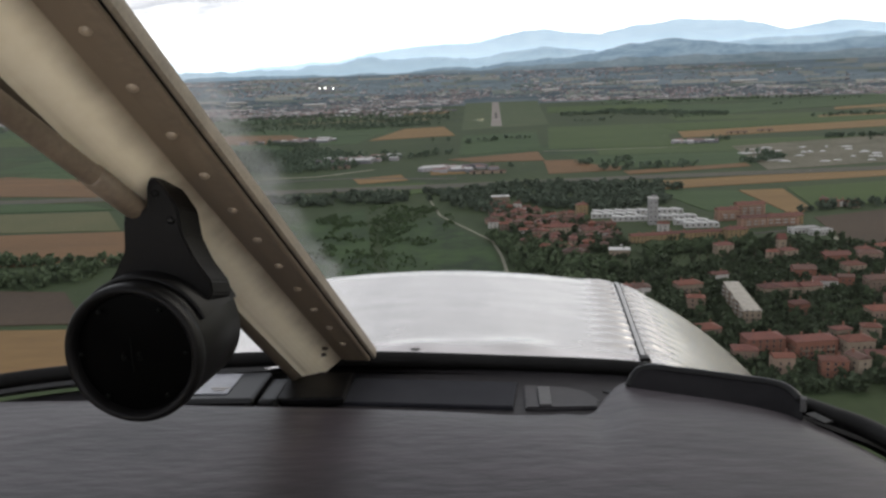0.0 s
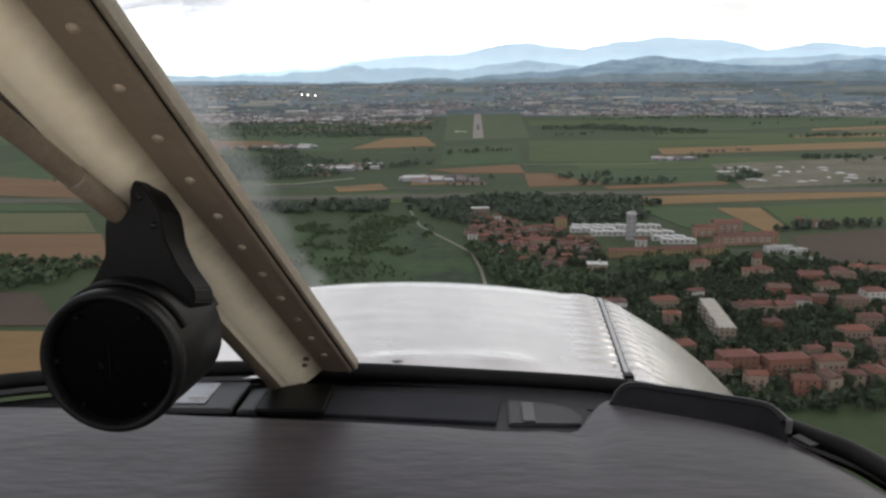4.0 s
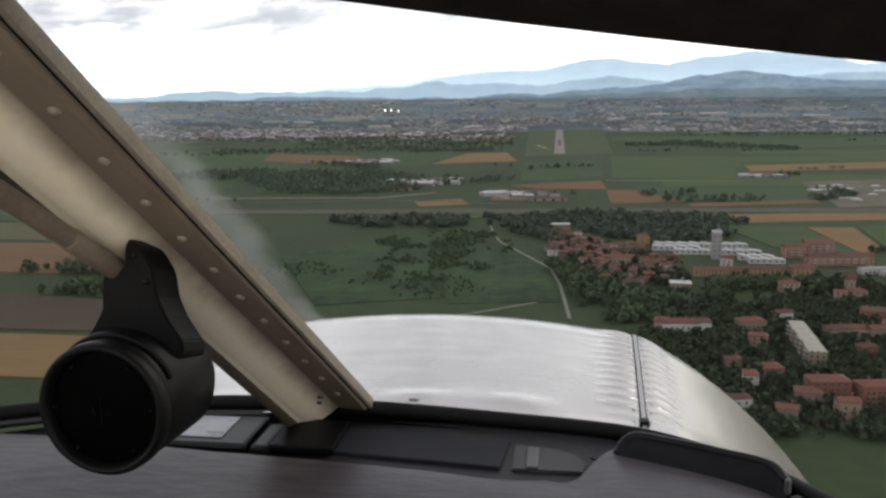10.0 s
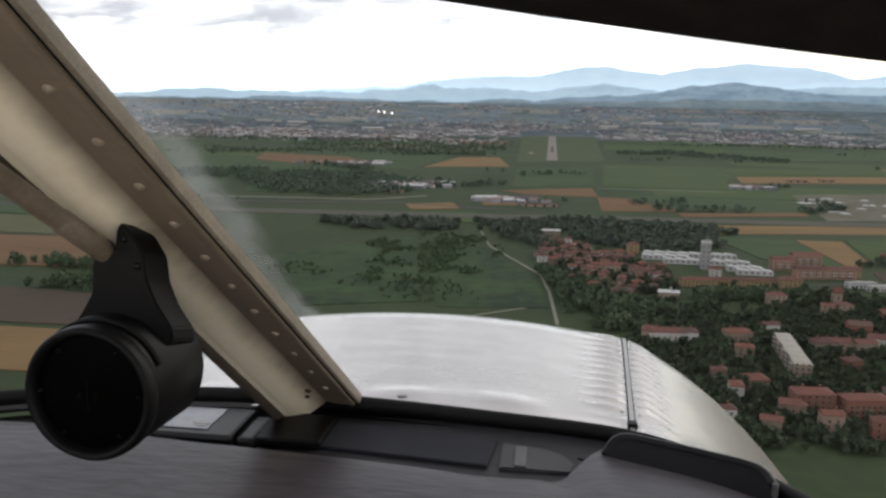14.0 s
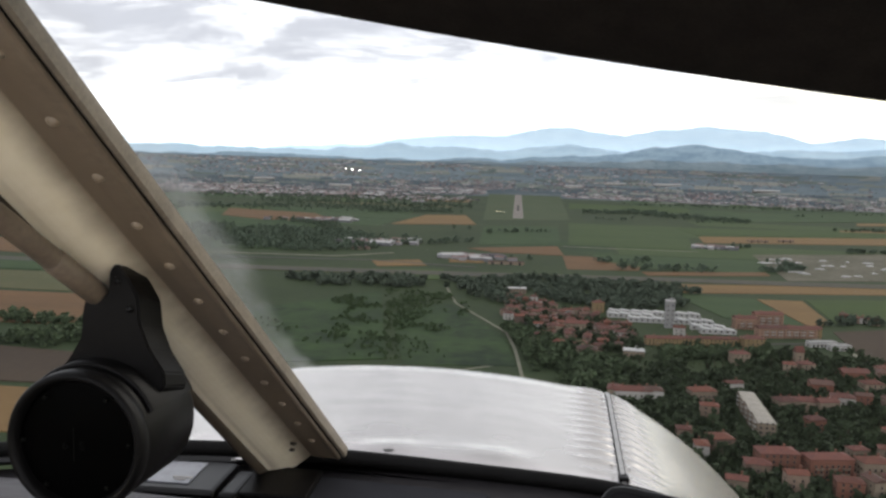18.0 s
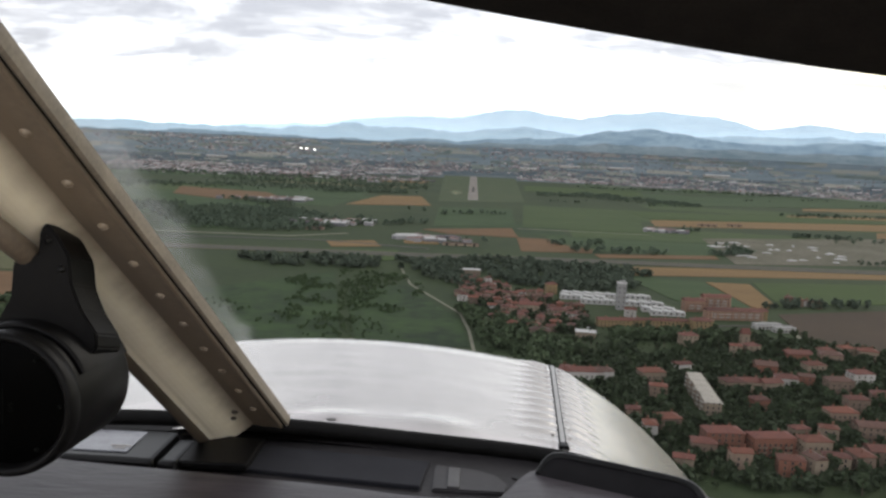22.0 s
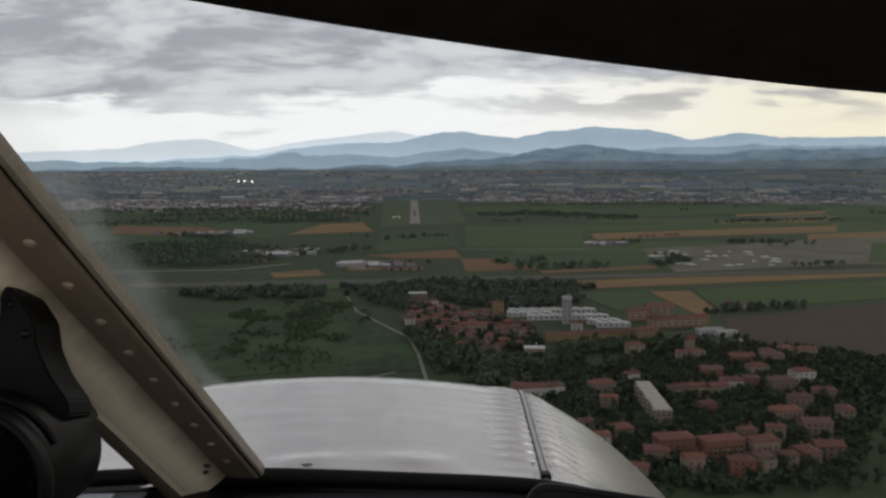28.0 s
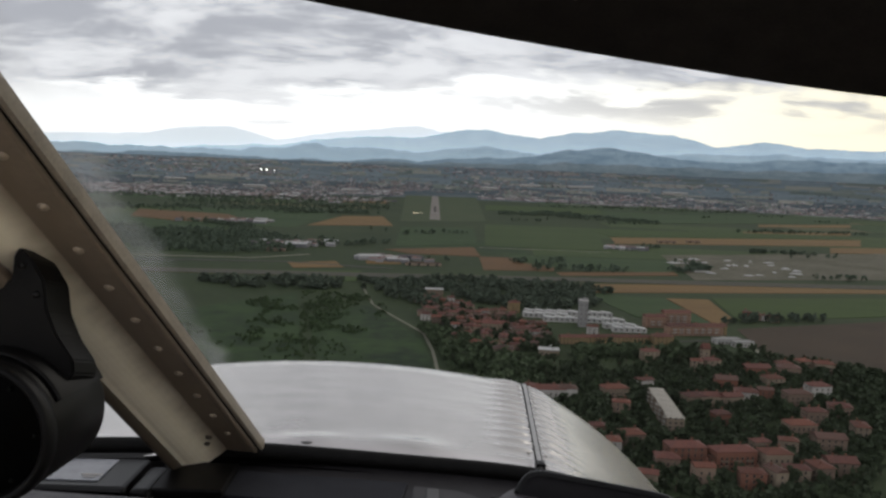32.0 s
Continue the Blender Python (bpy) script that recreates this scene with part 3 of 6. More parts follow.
HOMES += [(276, 713, 10.3, "cream", 7), (280, 662, 15.7, "red", 7), (258, 623, 11.2, "red", 7), (250, 743, 6.8, "tow", 15), (249, 720, 12.7, "red", 7), (235, 718, 10.2, "red", 6), (304, 841, 28.4, "barn", 5), (316, 828, 21.1, "barn", 5), (398, 975, 25.1, "red", 6)]
HOMES += [(388, 994, 16.9, "red", 6), (312, 707, 18.4, "red", 7), (278, 611, 18.6, "red", 8), (247, 535, 18.7, "apt", 11), (270, 565, 14.9, "red", 8), (256, 512, 18.2, "red", 8), (210, 455, 13.9, "red", 8), (224, 456, 14.1, "red", 8), (242, 468, 16.7, "red", 8)]
HOMES += [(307, 640, 16.9, "red", 7), (300, 590, 15.8, "red", 7), (290, 541, 14.6, "red", 8), (100, 450, 11.0, "red", 7), (115, 493, 11.0, "red", 7), (112, 529, 9.7, "red", 6), (123, 443, 11.0, "red", 7), (155, 448, 11.3, "red", 8), (317, 733, 12.7, "cream", 7)]
HOMES += [(337, 736, 12.8, "red", 7), (352, 727, 16.0, "red", 7), (203, 562, 11.9, "red", 7), (209, 506, 10.9, "cream", 8), (225, 502, 10.9, "red", 7)]
SHEDS = [(562, 2010, 46), (636, 2045, 34), (-281, 1535, 34), (-12, 1400, 60)]
HALLS = [(519, 4545, 110), (785, 4520, 140), (-420, 4350, 90), (-900, 4300, 110), (1250, 4380, 130), (-1300, 4300, 100), (300, 4500, 90)]


def parcels():
    """Green parcels of the plain, laid side by side in bands."""
    rng = random.Random(41)
    y = 1420.0
    k = 0
    while y < 3900:
        d = rng.uniform(140, 300)
        x = -0.62 * y - rng.uniform(0, 200)
        while x < 0.66 * y:
            w = rng.uniform(220, 640)
            skew = rng.uniform(-25, 25)
            if rng.random() < 0.70 and not (x < 260 and x + w > -170 and y + d > 2350):
                m = rng.choice(("crop2", "crop3", "crop2", "crop3", "meadow", "crop2", "dry"))
                g = rng.uniform(2, 6)
                sheet("field", [(x + g, y + g), (x + w - g, y + g + skew * 0.3), (x + w - g + skew, y + d - g), (x + g + skew, y + d - g)], 0.12 + 0.01 * (k % 7), M[m], "green field parcel on the plain", "field")
                k += 1
            x += w
        y += d


parcels()

# ranges of hills behind the plain


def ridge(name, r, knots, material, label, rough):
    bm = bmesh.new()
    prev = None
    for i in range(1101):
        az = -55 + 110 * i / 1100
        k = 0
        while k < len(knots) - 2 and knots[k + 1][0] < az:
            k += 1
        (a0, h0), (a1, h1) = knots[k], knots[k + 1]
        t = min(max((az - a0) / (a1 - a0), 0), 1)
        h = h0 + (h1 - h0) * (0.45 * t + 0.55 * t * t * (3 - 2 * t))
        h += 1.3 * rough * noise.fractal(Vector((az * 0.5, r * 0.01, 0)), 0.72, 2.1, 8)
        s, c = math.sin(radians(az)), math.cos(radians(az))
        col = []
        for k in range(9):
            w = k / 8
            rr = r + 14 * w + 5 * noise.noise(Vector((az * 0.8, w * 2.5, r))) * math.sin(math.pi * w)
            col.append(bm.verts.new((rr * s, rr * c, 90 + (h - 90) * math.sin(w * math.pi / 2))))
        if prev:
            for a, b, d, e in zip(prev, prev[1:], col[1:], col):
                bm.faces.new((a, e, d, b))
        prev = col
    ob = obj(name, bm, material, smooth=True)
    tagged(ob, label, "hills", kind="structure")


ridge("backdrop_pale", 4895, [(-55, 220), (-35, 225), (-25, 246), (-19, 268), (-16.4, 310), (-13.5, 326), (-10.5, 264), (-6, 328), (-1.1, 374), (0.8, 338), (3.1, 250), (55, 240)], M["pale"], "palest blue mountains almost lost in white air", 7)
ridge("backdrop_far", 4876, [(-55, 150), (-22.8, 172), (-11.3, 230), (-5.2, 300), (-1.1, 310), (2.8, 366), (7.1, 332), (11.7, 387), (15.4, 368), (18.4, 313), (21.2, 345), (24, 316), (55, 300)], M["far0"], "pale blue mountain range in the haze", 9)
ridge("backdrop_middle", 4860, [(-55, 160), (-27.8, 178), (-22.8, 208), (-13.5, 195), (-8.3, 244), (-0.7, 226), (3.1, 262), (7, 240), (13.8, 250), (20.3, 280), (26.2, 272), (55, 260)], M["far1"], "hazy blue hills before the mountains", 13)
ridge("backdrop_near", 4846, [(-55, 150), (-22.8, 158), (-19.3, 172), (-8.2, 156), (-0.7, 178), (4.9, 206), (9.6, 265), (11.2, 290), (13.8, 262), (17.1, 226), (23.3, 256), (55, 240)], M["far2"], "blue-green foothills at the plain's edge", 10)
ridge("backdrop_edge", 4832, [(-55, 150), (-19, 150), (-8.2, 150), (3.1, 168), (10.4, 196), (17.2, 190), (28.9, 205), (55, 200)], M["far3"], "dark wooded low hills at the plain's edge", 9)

# ---- the aeroplane ----


def lathe(bm, prof, o, axis, n=48, arc=None):
    """Turn (along, radius) pairs round an axis; arc: from and to, in degrees from the top."""
    axis = Vector(axis).normalized()
    u = axis.cross(Vector((0, 0, 1))).normalized()
    v = u.cross(axis)
    full = arc is None
    a0, a1 = (0, 360) if full else arc
    angs = [radians(a0 + (a1 - a0) * k / n) for k in range(n if full else n + 1)]
    rings = []
    for a, r in prof:
        rings.append([bm.verts.new(Vector(o) + axis * a + (u * math.sin(t) + v * math.cos(t)) * max(r, 1e-5)) for t in angs])
    m = len(angs)
    for a, b in zip(rings, rings[1:]):
        for k in range(m if full else m - 1):
            bm.faces.new((a[k], a[(k + 1) % m], b[(k + 1) % m], b[k]))
    bmesh.ops.remove_doubles(bm, verts=bm.verts[:], dist=2e-5)
    bmesh.ops.recalc_face_normals(bm, faces=bm.faces[:])


def loft(bm, rows):
    vs = [[bm.verts.new(p) for p in r] for r in rows]
    for a, b in zip(vs, vs[1:]):
        for k in range(len(a) - 1):
            bm.faces.new((a[k], a[k + 1], b[k + 1], b[k]))
    bmesh.ops.recalc_face_normals(bm, faces=bm.faces[:])
    return vs


def cowl_z(x, y):
    """Height of the upper cowling over the plan."""
    d = x + 0.135
    z = -0.3405 - 0.31 * d * d - 0.006 * (y - 0.9)
    if y > 1.28:
        z -= 1.5 * (y - 1.28) ** 2
    return z


SEAM0, SEAM1 = 0.1415, 0.1772


def seam_x(y):
    return SEAM0 + (SEAM1 - SEAM0) * (y - 0.9) / 0.6


def cowl_point(s, y):
    """s: -1 the lower edge on the far side, 0 the crown, 1 the lower edge on the near side."""
    xs = seam_x(y)
    if abs(s) <= 0.6:
        x = -0.135 + (xs + 0.135) * s / 0.6
        return x, cowl_z(x, y)
    q = (abs(s) - 0.6) / 0.4
    if q < 0.75:
        t = q / 0.75
        ox, oz = 0.30 * t, -0.095 * t - 0.165 * t * t
    else:
        ox, oz = 0.30 + 0.02 * (q - 0.75), -0.26 - 1.1 * (q - 0.75)
    z0 = cowl_z(xs, y)
    taper = 1 - 0.35 * max(0, y - 1.30) / 0.33
    if s > 0:
        return xs + ox * taper, z0 + oz
    return -0.27 - xs - ox * taper, z0 + oz


BUMPS = ((-0.119, 0.925), (0.003, 0.930), (-0.25, 0.925))


def build_cowl():
    cowl = empty("engine_cowling", Matrix.Translation(C(-0.2, 1.2, -0.85)))
    tagged(cowl, "silvery white riveted engine cowling before the windscreen", "cowling")
    inv = cowl.matrix_world.inverted()
    ny, ns = 260, 190
    rows = []
    for j in range(ny + 1):
        y = 0.885 + (1.62 - 0.885) * j / ny
        row = []
        xs = seam_x(y)
        for i in range(ns + 1):
            s = -1 + 2 * i / ns
            x, z = cowl_point(s, y)
            d, z0 = x - xs, z
            if 0.94 < y < 1.38:
                # skin pulled in at every rivet of the hinge
                fade = min(1, (y - 0.94) / 0.05)
                yy = y + (0.35 * d if d > 0 else -0.05 * d)
                w = 0.5 + 0.5 * math.cos(2 * math.pi * yy / 0.030)
                reach = math.exp(-((abs(d) - 0.022) / (0.024 if d < 0 else 0.019)) ** 2)
                z += 0.0036 * fade * (w ** 3) * reach
            for bx, by in BUMPS:
                z += 0.004 * math.exp(-((x - bx) / 0.035) ** 2 - ((y - by - 0.012) / 0.022) ** 2)
            z += 0.0016 * noise.noise(Vector((x * 3.5, y * 5.0, 0.3))) + 0.00035 * noise.noise(Vector((x * 14.0, y * 30.0, 2.3)))
            z += 0.0062 * math.exp(-((y - 0.945) / 0.045) ** 2) * noise.noise(Vector((x * 11.0, y * 6.0, 5.1)))
            z = z0 + (z - z0) * (1 - math.exp(-((x - xs) / 0.0055) ** 2))
            row.append(inv @ C(x, y, z))
        rows.append(row)
    bm = bmesh.new()
    loft(bm, rows)
    part("upper_skin", bm, M["cowl"], cowl, smooth=True)
    bm = bmesh.new()
    low = []
    for j in range(13):
        y = 0.885 + (1.62 - 0.885) * j / 12
        x0, z0 = cowl_point(-1, y)
        x1, z1 = cowl_point(1, y)
        low.append([inv @ C(x0 + (x1 - x0) * k / 8, y, z0 - 0.12 * math.sin(math.pi * k / 8)) for k in range(9)])
    loft(bm, low)
    part("lower_skin", bm, M["cowl"], cowl, smooth=True)
    bm = bmesh.new()
    top = [inv @ C(*((lambda p: (p[0], 1.62, p[1]))(cowl_point(-1 + 2 * k / 40, 1.62)))) for k in range(41)]
    bot = [inv @ C(cowl_point(-1, 1.62)[0] + (cowl_point(1, 1.62)[0] - cowl_point(-1, 1.62)[0]) * k / 40, 1.63, cowl_point(-1, 1.62)[1] - 0.12 * math.sin(math.pi * k / 40)) for k in range(41)]
    loft(bm, [top, bot])
    part("nose_face", bm, M["cowl"], cowl)

    def strip(u0, u1, h, y0, y1, m, name, label):
        bm = bmesh.new()
        rr = []
        for j in range(60):
            y = y0 + (y1 - y0) * j / 59
            x = seam_x(y)
            rr.append([inv @ C(x + u, y, cowl_z(x, y) + hh) for u, hh in ((u0, -0.004), (u0, h), (u1, h), (u1, -0.004))])
        loft(bm, rr)
        part(name, bm, m, cowl, label)

    strip(-0.0026, 0.0026, 0.0026, 0.905, 1.41, M["steel"], "hinge", "grey metal piano hinge")
    strip(-0.0042, -0.0028, 0.0022, 0.905, 1.41, M["rubber"], "hinge_gap", "dark gap beside the hinge")
    strip(0.0028, 0.0042, 0.0022, 0.905, 1.41, M["rubber"], "hinge_gap", "dark gap beside the hinge")
    y = 0.937
    bm = bbox((0, 0, 0), (0.0115, 0.014, 0.007), 0.0016)
    bmesh.ops.translate(bm, vec=inv @ C(seam_x(y), y, cowl_z(seam_x(y), y) + 0.003), verts=bm.verts)
    part("hinge_end", bm, M["black"], cowl, "dark hinge end fitting")
    for bx, by in BUMPS[:2]:
        bm = bmesh.new()
        lathe(bm, [(0, 0.0), (-0.0006, 0.007), (-0.003, 0.011)], (0, 0, 0), (0, 0.12, 1), 20)
        bmesh.ops.translate(bm, vec=inv @ C(bx, by, cowl_z(bx, by) + 0.0022), verts=bm.verts)
        part("fastener", bm, M["stud"], cowl, "dull grey cowling fastener", True)
    for k in range(15):
        for side in (-1, 1):
            y = 0.954 + 0.030 * k
            x = seam_x(y) + side * 0.0105
            bm = bmesh.new()
            lathe(bm, [(0.0003, 0.0), (0.0002, 0.0014), (-0.0006, 0.0018)], (0, 0, 0), (0, 0.1, 1), 10)
            bmesh.ops.translate(bm, vec=inv @ C(x, y, cowl_z(x, y) + 0.0012), verts=bm.verts)
            part("rivet", bm, M["cowl"], cowl, smooth=True)


build_cowl()

AX = Vector((0.0049, 0.0406, -0.0313)).normalized()
PN = Vector((0.0, -0.611, -0.792))
PO = C(-0.2375, 0.4074, 0.0360)


def build_post():
    post = empty("windscreen_post", Matrix.Translation(PO + AX * 0.58))
    tagged(post, "cream enamelled windscreen centre post with a row of rivets", "post")
    inv = post.matrix_world.inverted()
    U = Vector((1, 0, 0))
    V = AX.cross(U).normalized()
    if V.dot(PN) < 0:
        V = -V
    N = 24
    path = [inv @ (PO + AX * (-0.20 + 0.80 * i / (N - 1))) for i in range(N)]

    def k_of(i):
        return 1.0 + 0.55 * max(0.0, (i / (N - 1) - 0.60) / 0.40)

    def sweep_k(prof, name, m, label="", smooth=False):
        bm = bmesh.new()
        rows = []
        for i, p in enumerate(path):
            q = k_of(i)
            rows.append([p + U * a + V * (b if b < 0.009 else 0.0085 + (b - 0.0085) * q) for a, b in prof] + [])
        vs = [[bm.verts.new(x) for x in r] for r in rows]
        n = len(prof)
        for a, b in zip(vs, vs[1:]):
            for k in range(n):
                bm.faces.new((a[k], a[(k + 1) % n], b[(k + 1) % n], b[k]))
        bm.faces.new(vs[0][::-1])
        bm.faces.new(vs[-1])
        bmesh.ops.recalc_face_normals(bm, faces=bm.faces[:])
        return part(name, bm, m, post, label, smooth)

    # a rounded lip, a hollow cream face and a flange with rivets
    ch = [(-0.0530, -0.012), (-0.0530, 0.0236), (-0.049, 0.0222)]
    ch += [(-0.049 + 0.033 * t, 0.0222 - 0.0150 * t ** 1.5) for t in (0.12, 0.25, 0.38, 0.5, 0.62, 0.74, 0.87)]
    ch += [(-0.0165, 0.0070), (-0.0160, 0.0070), (-0.0160, -0.012)]
    sweep_k(ch, "channel", M["cream"])
    sweep_k([(-0.0158, -0.012), (-0.0158, 0.0070), (-0.0140, 0.0074), (-0.004, 0.0086), (0.010, 0.0088), (0.0136, 0.0094), (0.0158, 0.0090), (0.0162, 0.0070), (0.0162, -0.004)], "rivet_flange", M["tan"], "riveted flange with brown shade painted in")
    sweep_k([(0.0164, -0.004), (0.0164, 0.0066), (0.0178, 0.0066), (0.0178, -0.004)], "gasket", M["rubber"], "dark gasket line")
    sweep_k([(0.0180, -0.004), (0.0180, 0.0064), (0.0195, 0.0070), (0.0216, 0.0056), (0.0222, 0.000), (0.0222, -0.004)], "retainer_strip", M["strip_paint"], "worn beige glazing retainer strip")
    sweep_k([(-0.0615, -0.012), (-0.0628, 0.016), (-0.0624, 0.0265), (-0.0600, 0.0287), (-0.0565, 0.0280), (-0.0545, 0.0258), (-0.0532, 0.0238), (-0.0532, -0.012)], "side_trim", M["brown"], "brown rounded trim along the post's edge", True)

    def rod_at(q):
        return inv @ C(-0.262 - 0.0205 * q, 0.545 - 0.10 * q, -0.111 + 0.070 * q)

    bm = bmesh.new()
    tube(bm, [rod_at(q) for q in (3.4, 2.8, 2.2, 1.6, 1.0, 0.6, 0.3, 0.0)], 0.0072, 16)
    part("rod", bm, M["rodtan"], post, "tan rod lying along the post", True)
    bm = bmesh.new()
    tube(bm, [rod_at(q) for q in (0.42, 0.41, 0.02, -0.03)], [0.0072, 0.0080, 0.0080, 0.0056], 16)
    part("rod_collar", bm, M["rodtan"], post, smooth=True)
    rot = V.to_track_quat("Z", "Y").to_matrix().to_4x4()
    for k in range(-3, 12):
        bm = bmesh.new()
        bmesh.ops.create_uvsphere(bm, u_segments=14, v_segments=8, radius=0.0036)
        bmesh.ops.scale(bm, vec=(1, 1, 0.62), verts=bm.verts)
        p = inv @ (PO + AX * (0.0497 * k - 0.002) + V * 0.0086)
        bmesh.ops.transform(bm, matrix=Matrix.Translation(p) @ rot, verts=bm.verts)
        part("rivet", bm, M["rivet"], post, smooth=True)
    for u, s in ((-0.034, 0.535), (-0.018, 0.545), (-0.024, 0.56)):
        bm = bmesh.new()
        lathe(bm, [(0.001, 0.0), (0.001, 0.003), (-0.001, 0.0035)], (0, 0, 0), V, 12)
        bmesh.ops.translate(bm, vec=inv @ (PO + AX * s + U * u + V * (0.0135 + (-0.018 - u) * 0.25)), verts=bm.verts)
        part("screw", bm, M["brown"], post, smooth=True)
    bm = bbox((0, 0, 0), (0.0007, 0.0004, 0.009), 0.0001)
    bmesh.ops.transform(bm, matrix=Matrix.Translation(inv @ (PO + AX * 0.332 + U * -0.038 + V * 0.0135)) @ rot @ Matrix.Rotation(radians(80), 4, "X"), verts=bm.verts)
    part("paint_crack", bm, M["brown"], post, "short dark crack in the paint")
    # the foot of the post
    bm = bbox(inv @ C(-0.216, 0.825, -0.3475), (0.072, 0.075, 0.008), 0.002)
    part("foot_plate", bm, M["black"], post, "dark foot plate")


build_post()


def text_mesh(s, size):
    cu = bpy.data.curves.new("letters", "FONT")
    cu.body, cu.size, cu.align_x, cu.align_y, cu.extrude = s, size, "CENTER", "CENTER", 0.0002
    tmp = bpy.data.objects.new("letters", cu)
    scene.collection.objects.link(tmp)
    me = bpy.data.meshes.new_from_object(tmp.evaluated_get(bpy.context.evaluated_depsgraph_get()))
    bpy.data.objects.remove(tmp)
    return me


def build_compass():
    c0 = C(-0.260, 0.503, -0.199)
    comp = empty("magnetic_compass", Matrix.Translation(c0) @ Matrix.Scale(1.01, 4))
    tagged(comp, "black round magnetic compass hung on the windscreen post", "compass")
    ax = Vector((0.05, 1.0, -0.02))
    bm = bmesh.new()
    lathe(bm, [(0.008, 0.0385), (0.003, 0.0395), (0.001, 0.041), (0.0, 0.0435), (0.003, 0.0455), (0.010, 0.046), (0.012, 0.045), (0.013, 0.044), (0.015, 0.045), (0.078, 0.045), (0.085, 0.042), (0.088, 0.0)], (0, 0, 0), ax, 64)
    part("housing", bm, M["black"], comp, smooth=True)
    bm = bmesh.new()
    lathe(bm, [(0.0030, 0.0), (0.0045, 0.02), (0.0075, 0.0392)], (0, 0, 0), ax, 64)
    part("dial_glass", bm, M["dial"], comp, "dark glossy dial glass", True)
    for a in (35, 90, 145, 215, 270, 325):
        bm = bmesh.new()
        t = radians(a)
        lathe(bm, [(-0.0006, 0.0), (-0.0004, 0.0014), (0.001, 0.0017)], (0.0345 * math.sin(t), 0.0045, 0.0345 * math.cos(t)), ax, 10)
        part("screw", bm, M["dim"], comp, smooth=True)
    for s, dx in (("6", -0.005), ("S", 0.006)):
        me = text_mesh(s, 0.0085)
        me.materials.append(M["dim"])
        ob = new("numeral", me)
        ob.parent = comp
        ob.matrix_local = Matrix.Translation((dx, 0.0015, -0.001)) @ Matrix.Rotation(radians(90), 4, "X")
        ob["label"] = "dim grey card mark"
    bm = bbox((0.0005, 0.0018, 0.0), (0.0006, 0.0005, 0.022), 0.0001)
    part("lubber_line", bm, M["dim"], comp, "thin dim lubber line")
    # collar over the housing and the neck up to the post
    bm = bmesh.new()
    lathe(bm, [(0.020, 0.0445), (0.018, 0.0470), (0.020, 0.0485), (0.076, 0.0485), (0.080, 0.0470), (0.078, 0.0445)], (0, 0, 0), ax, 40, (-62, 66))
    part("collar", bm, M["black"], comp, smooth=True)
    prof = [(-0.033, 0.030), (-0.020, 0.045), (-0.0115, 0.057), (-0.0095, 0.075), (-0.007, 0.079), (0.007, 0.081), (0.0085, 0.094), (0.0125, 0.0985), (0.020, 0.092), (0.0275, 0.081), (0.029, 0.066), (0.035, 0.053), (0.045, 0.040), (0.0455, 0.031), (0.036, 0.020), (-0.031, 0.022)]
    bm = bmesh.new()
    prof = [(x, z + 0.21 * max(z - 0.04, 0)) for x, z in prof]
    a = [bm.verts.new((x, 0.034, z)) for x, z in prof]
    b = [bm.verts.new((x + 0.003, 0.064, z - 0.008)) for x, z in prof]
    n = len(prof)
    bm.faces.new(a[::-1])
    bm.faces.new(b)
    for k in range(n):
        bm.faces.new((a[k], a[(k + 1) % n], b[(k + 1) % n], b[k]))
    bmesh.ops.recalc_face_normals(bm, faces=bm.faces[:])
    bmesh.ops.bevel(bm, geom=[e for e in bm.edges], offset=0.0012, segments=2, affect="EDGES")
    br = part("bracket", bm, M["black"], comp)
    for x, z in ((0.014, 0.099), (0.0225, 0.081)):
        bm = bmesh.new()
        lathe(bm, [(-0.0015, 0.0), (-0.0013, 0.0022), (0.0005, 0.0026)], (x, 0.0335, z), (0, 1, 0), 12)
        part("screw", bm, M["gloss"], br, smooth=True)


build_compass()

SEAL = spline([C(-0.80, 0.45, -0.33), C(-0.72, 0.66, -0.33), C(-0.55, 0.81, -0.330), C(-0.335, 0.872, -0.333), C(-0.18, 0.885, -0.337), C(-0.025, 0.885, -0.344), C(0.115, 0.865, -0.346), C(0.188, 0.83, -0.348), C(0.232, 0.775, -0.342), C(0.262, 0.71, -0.334), C(0.286, 0.64, -0.328), C(0.31, 0.45, -0.318), C(0.34, 0.2, -0.305)], 8)
HEAD = spline([C(-0.75, 0.43, 0.1250), C(-0.40, 0.40, 0.1030), C(-0.24, 0.40, 0.0780), C(-0.12, 0.42, 0.0605), C(-0.04, 0.43, 0.0490), C(0.05, 0.435, 0.0370), C(0.14, 0.43, 0.0253), C(0.20, 0.425, 0.0182), C(0.26, 0.41, 0.0120), C(0.31, 0.38, 0.0070), C(0.345, 0.34, 0.0030)], 6)


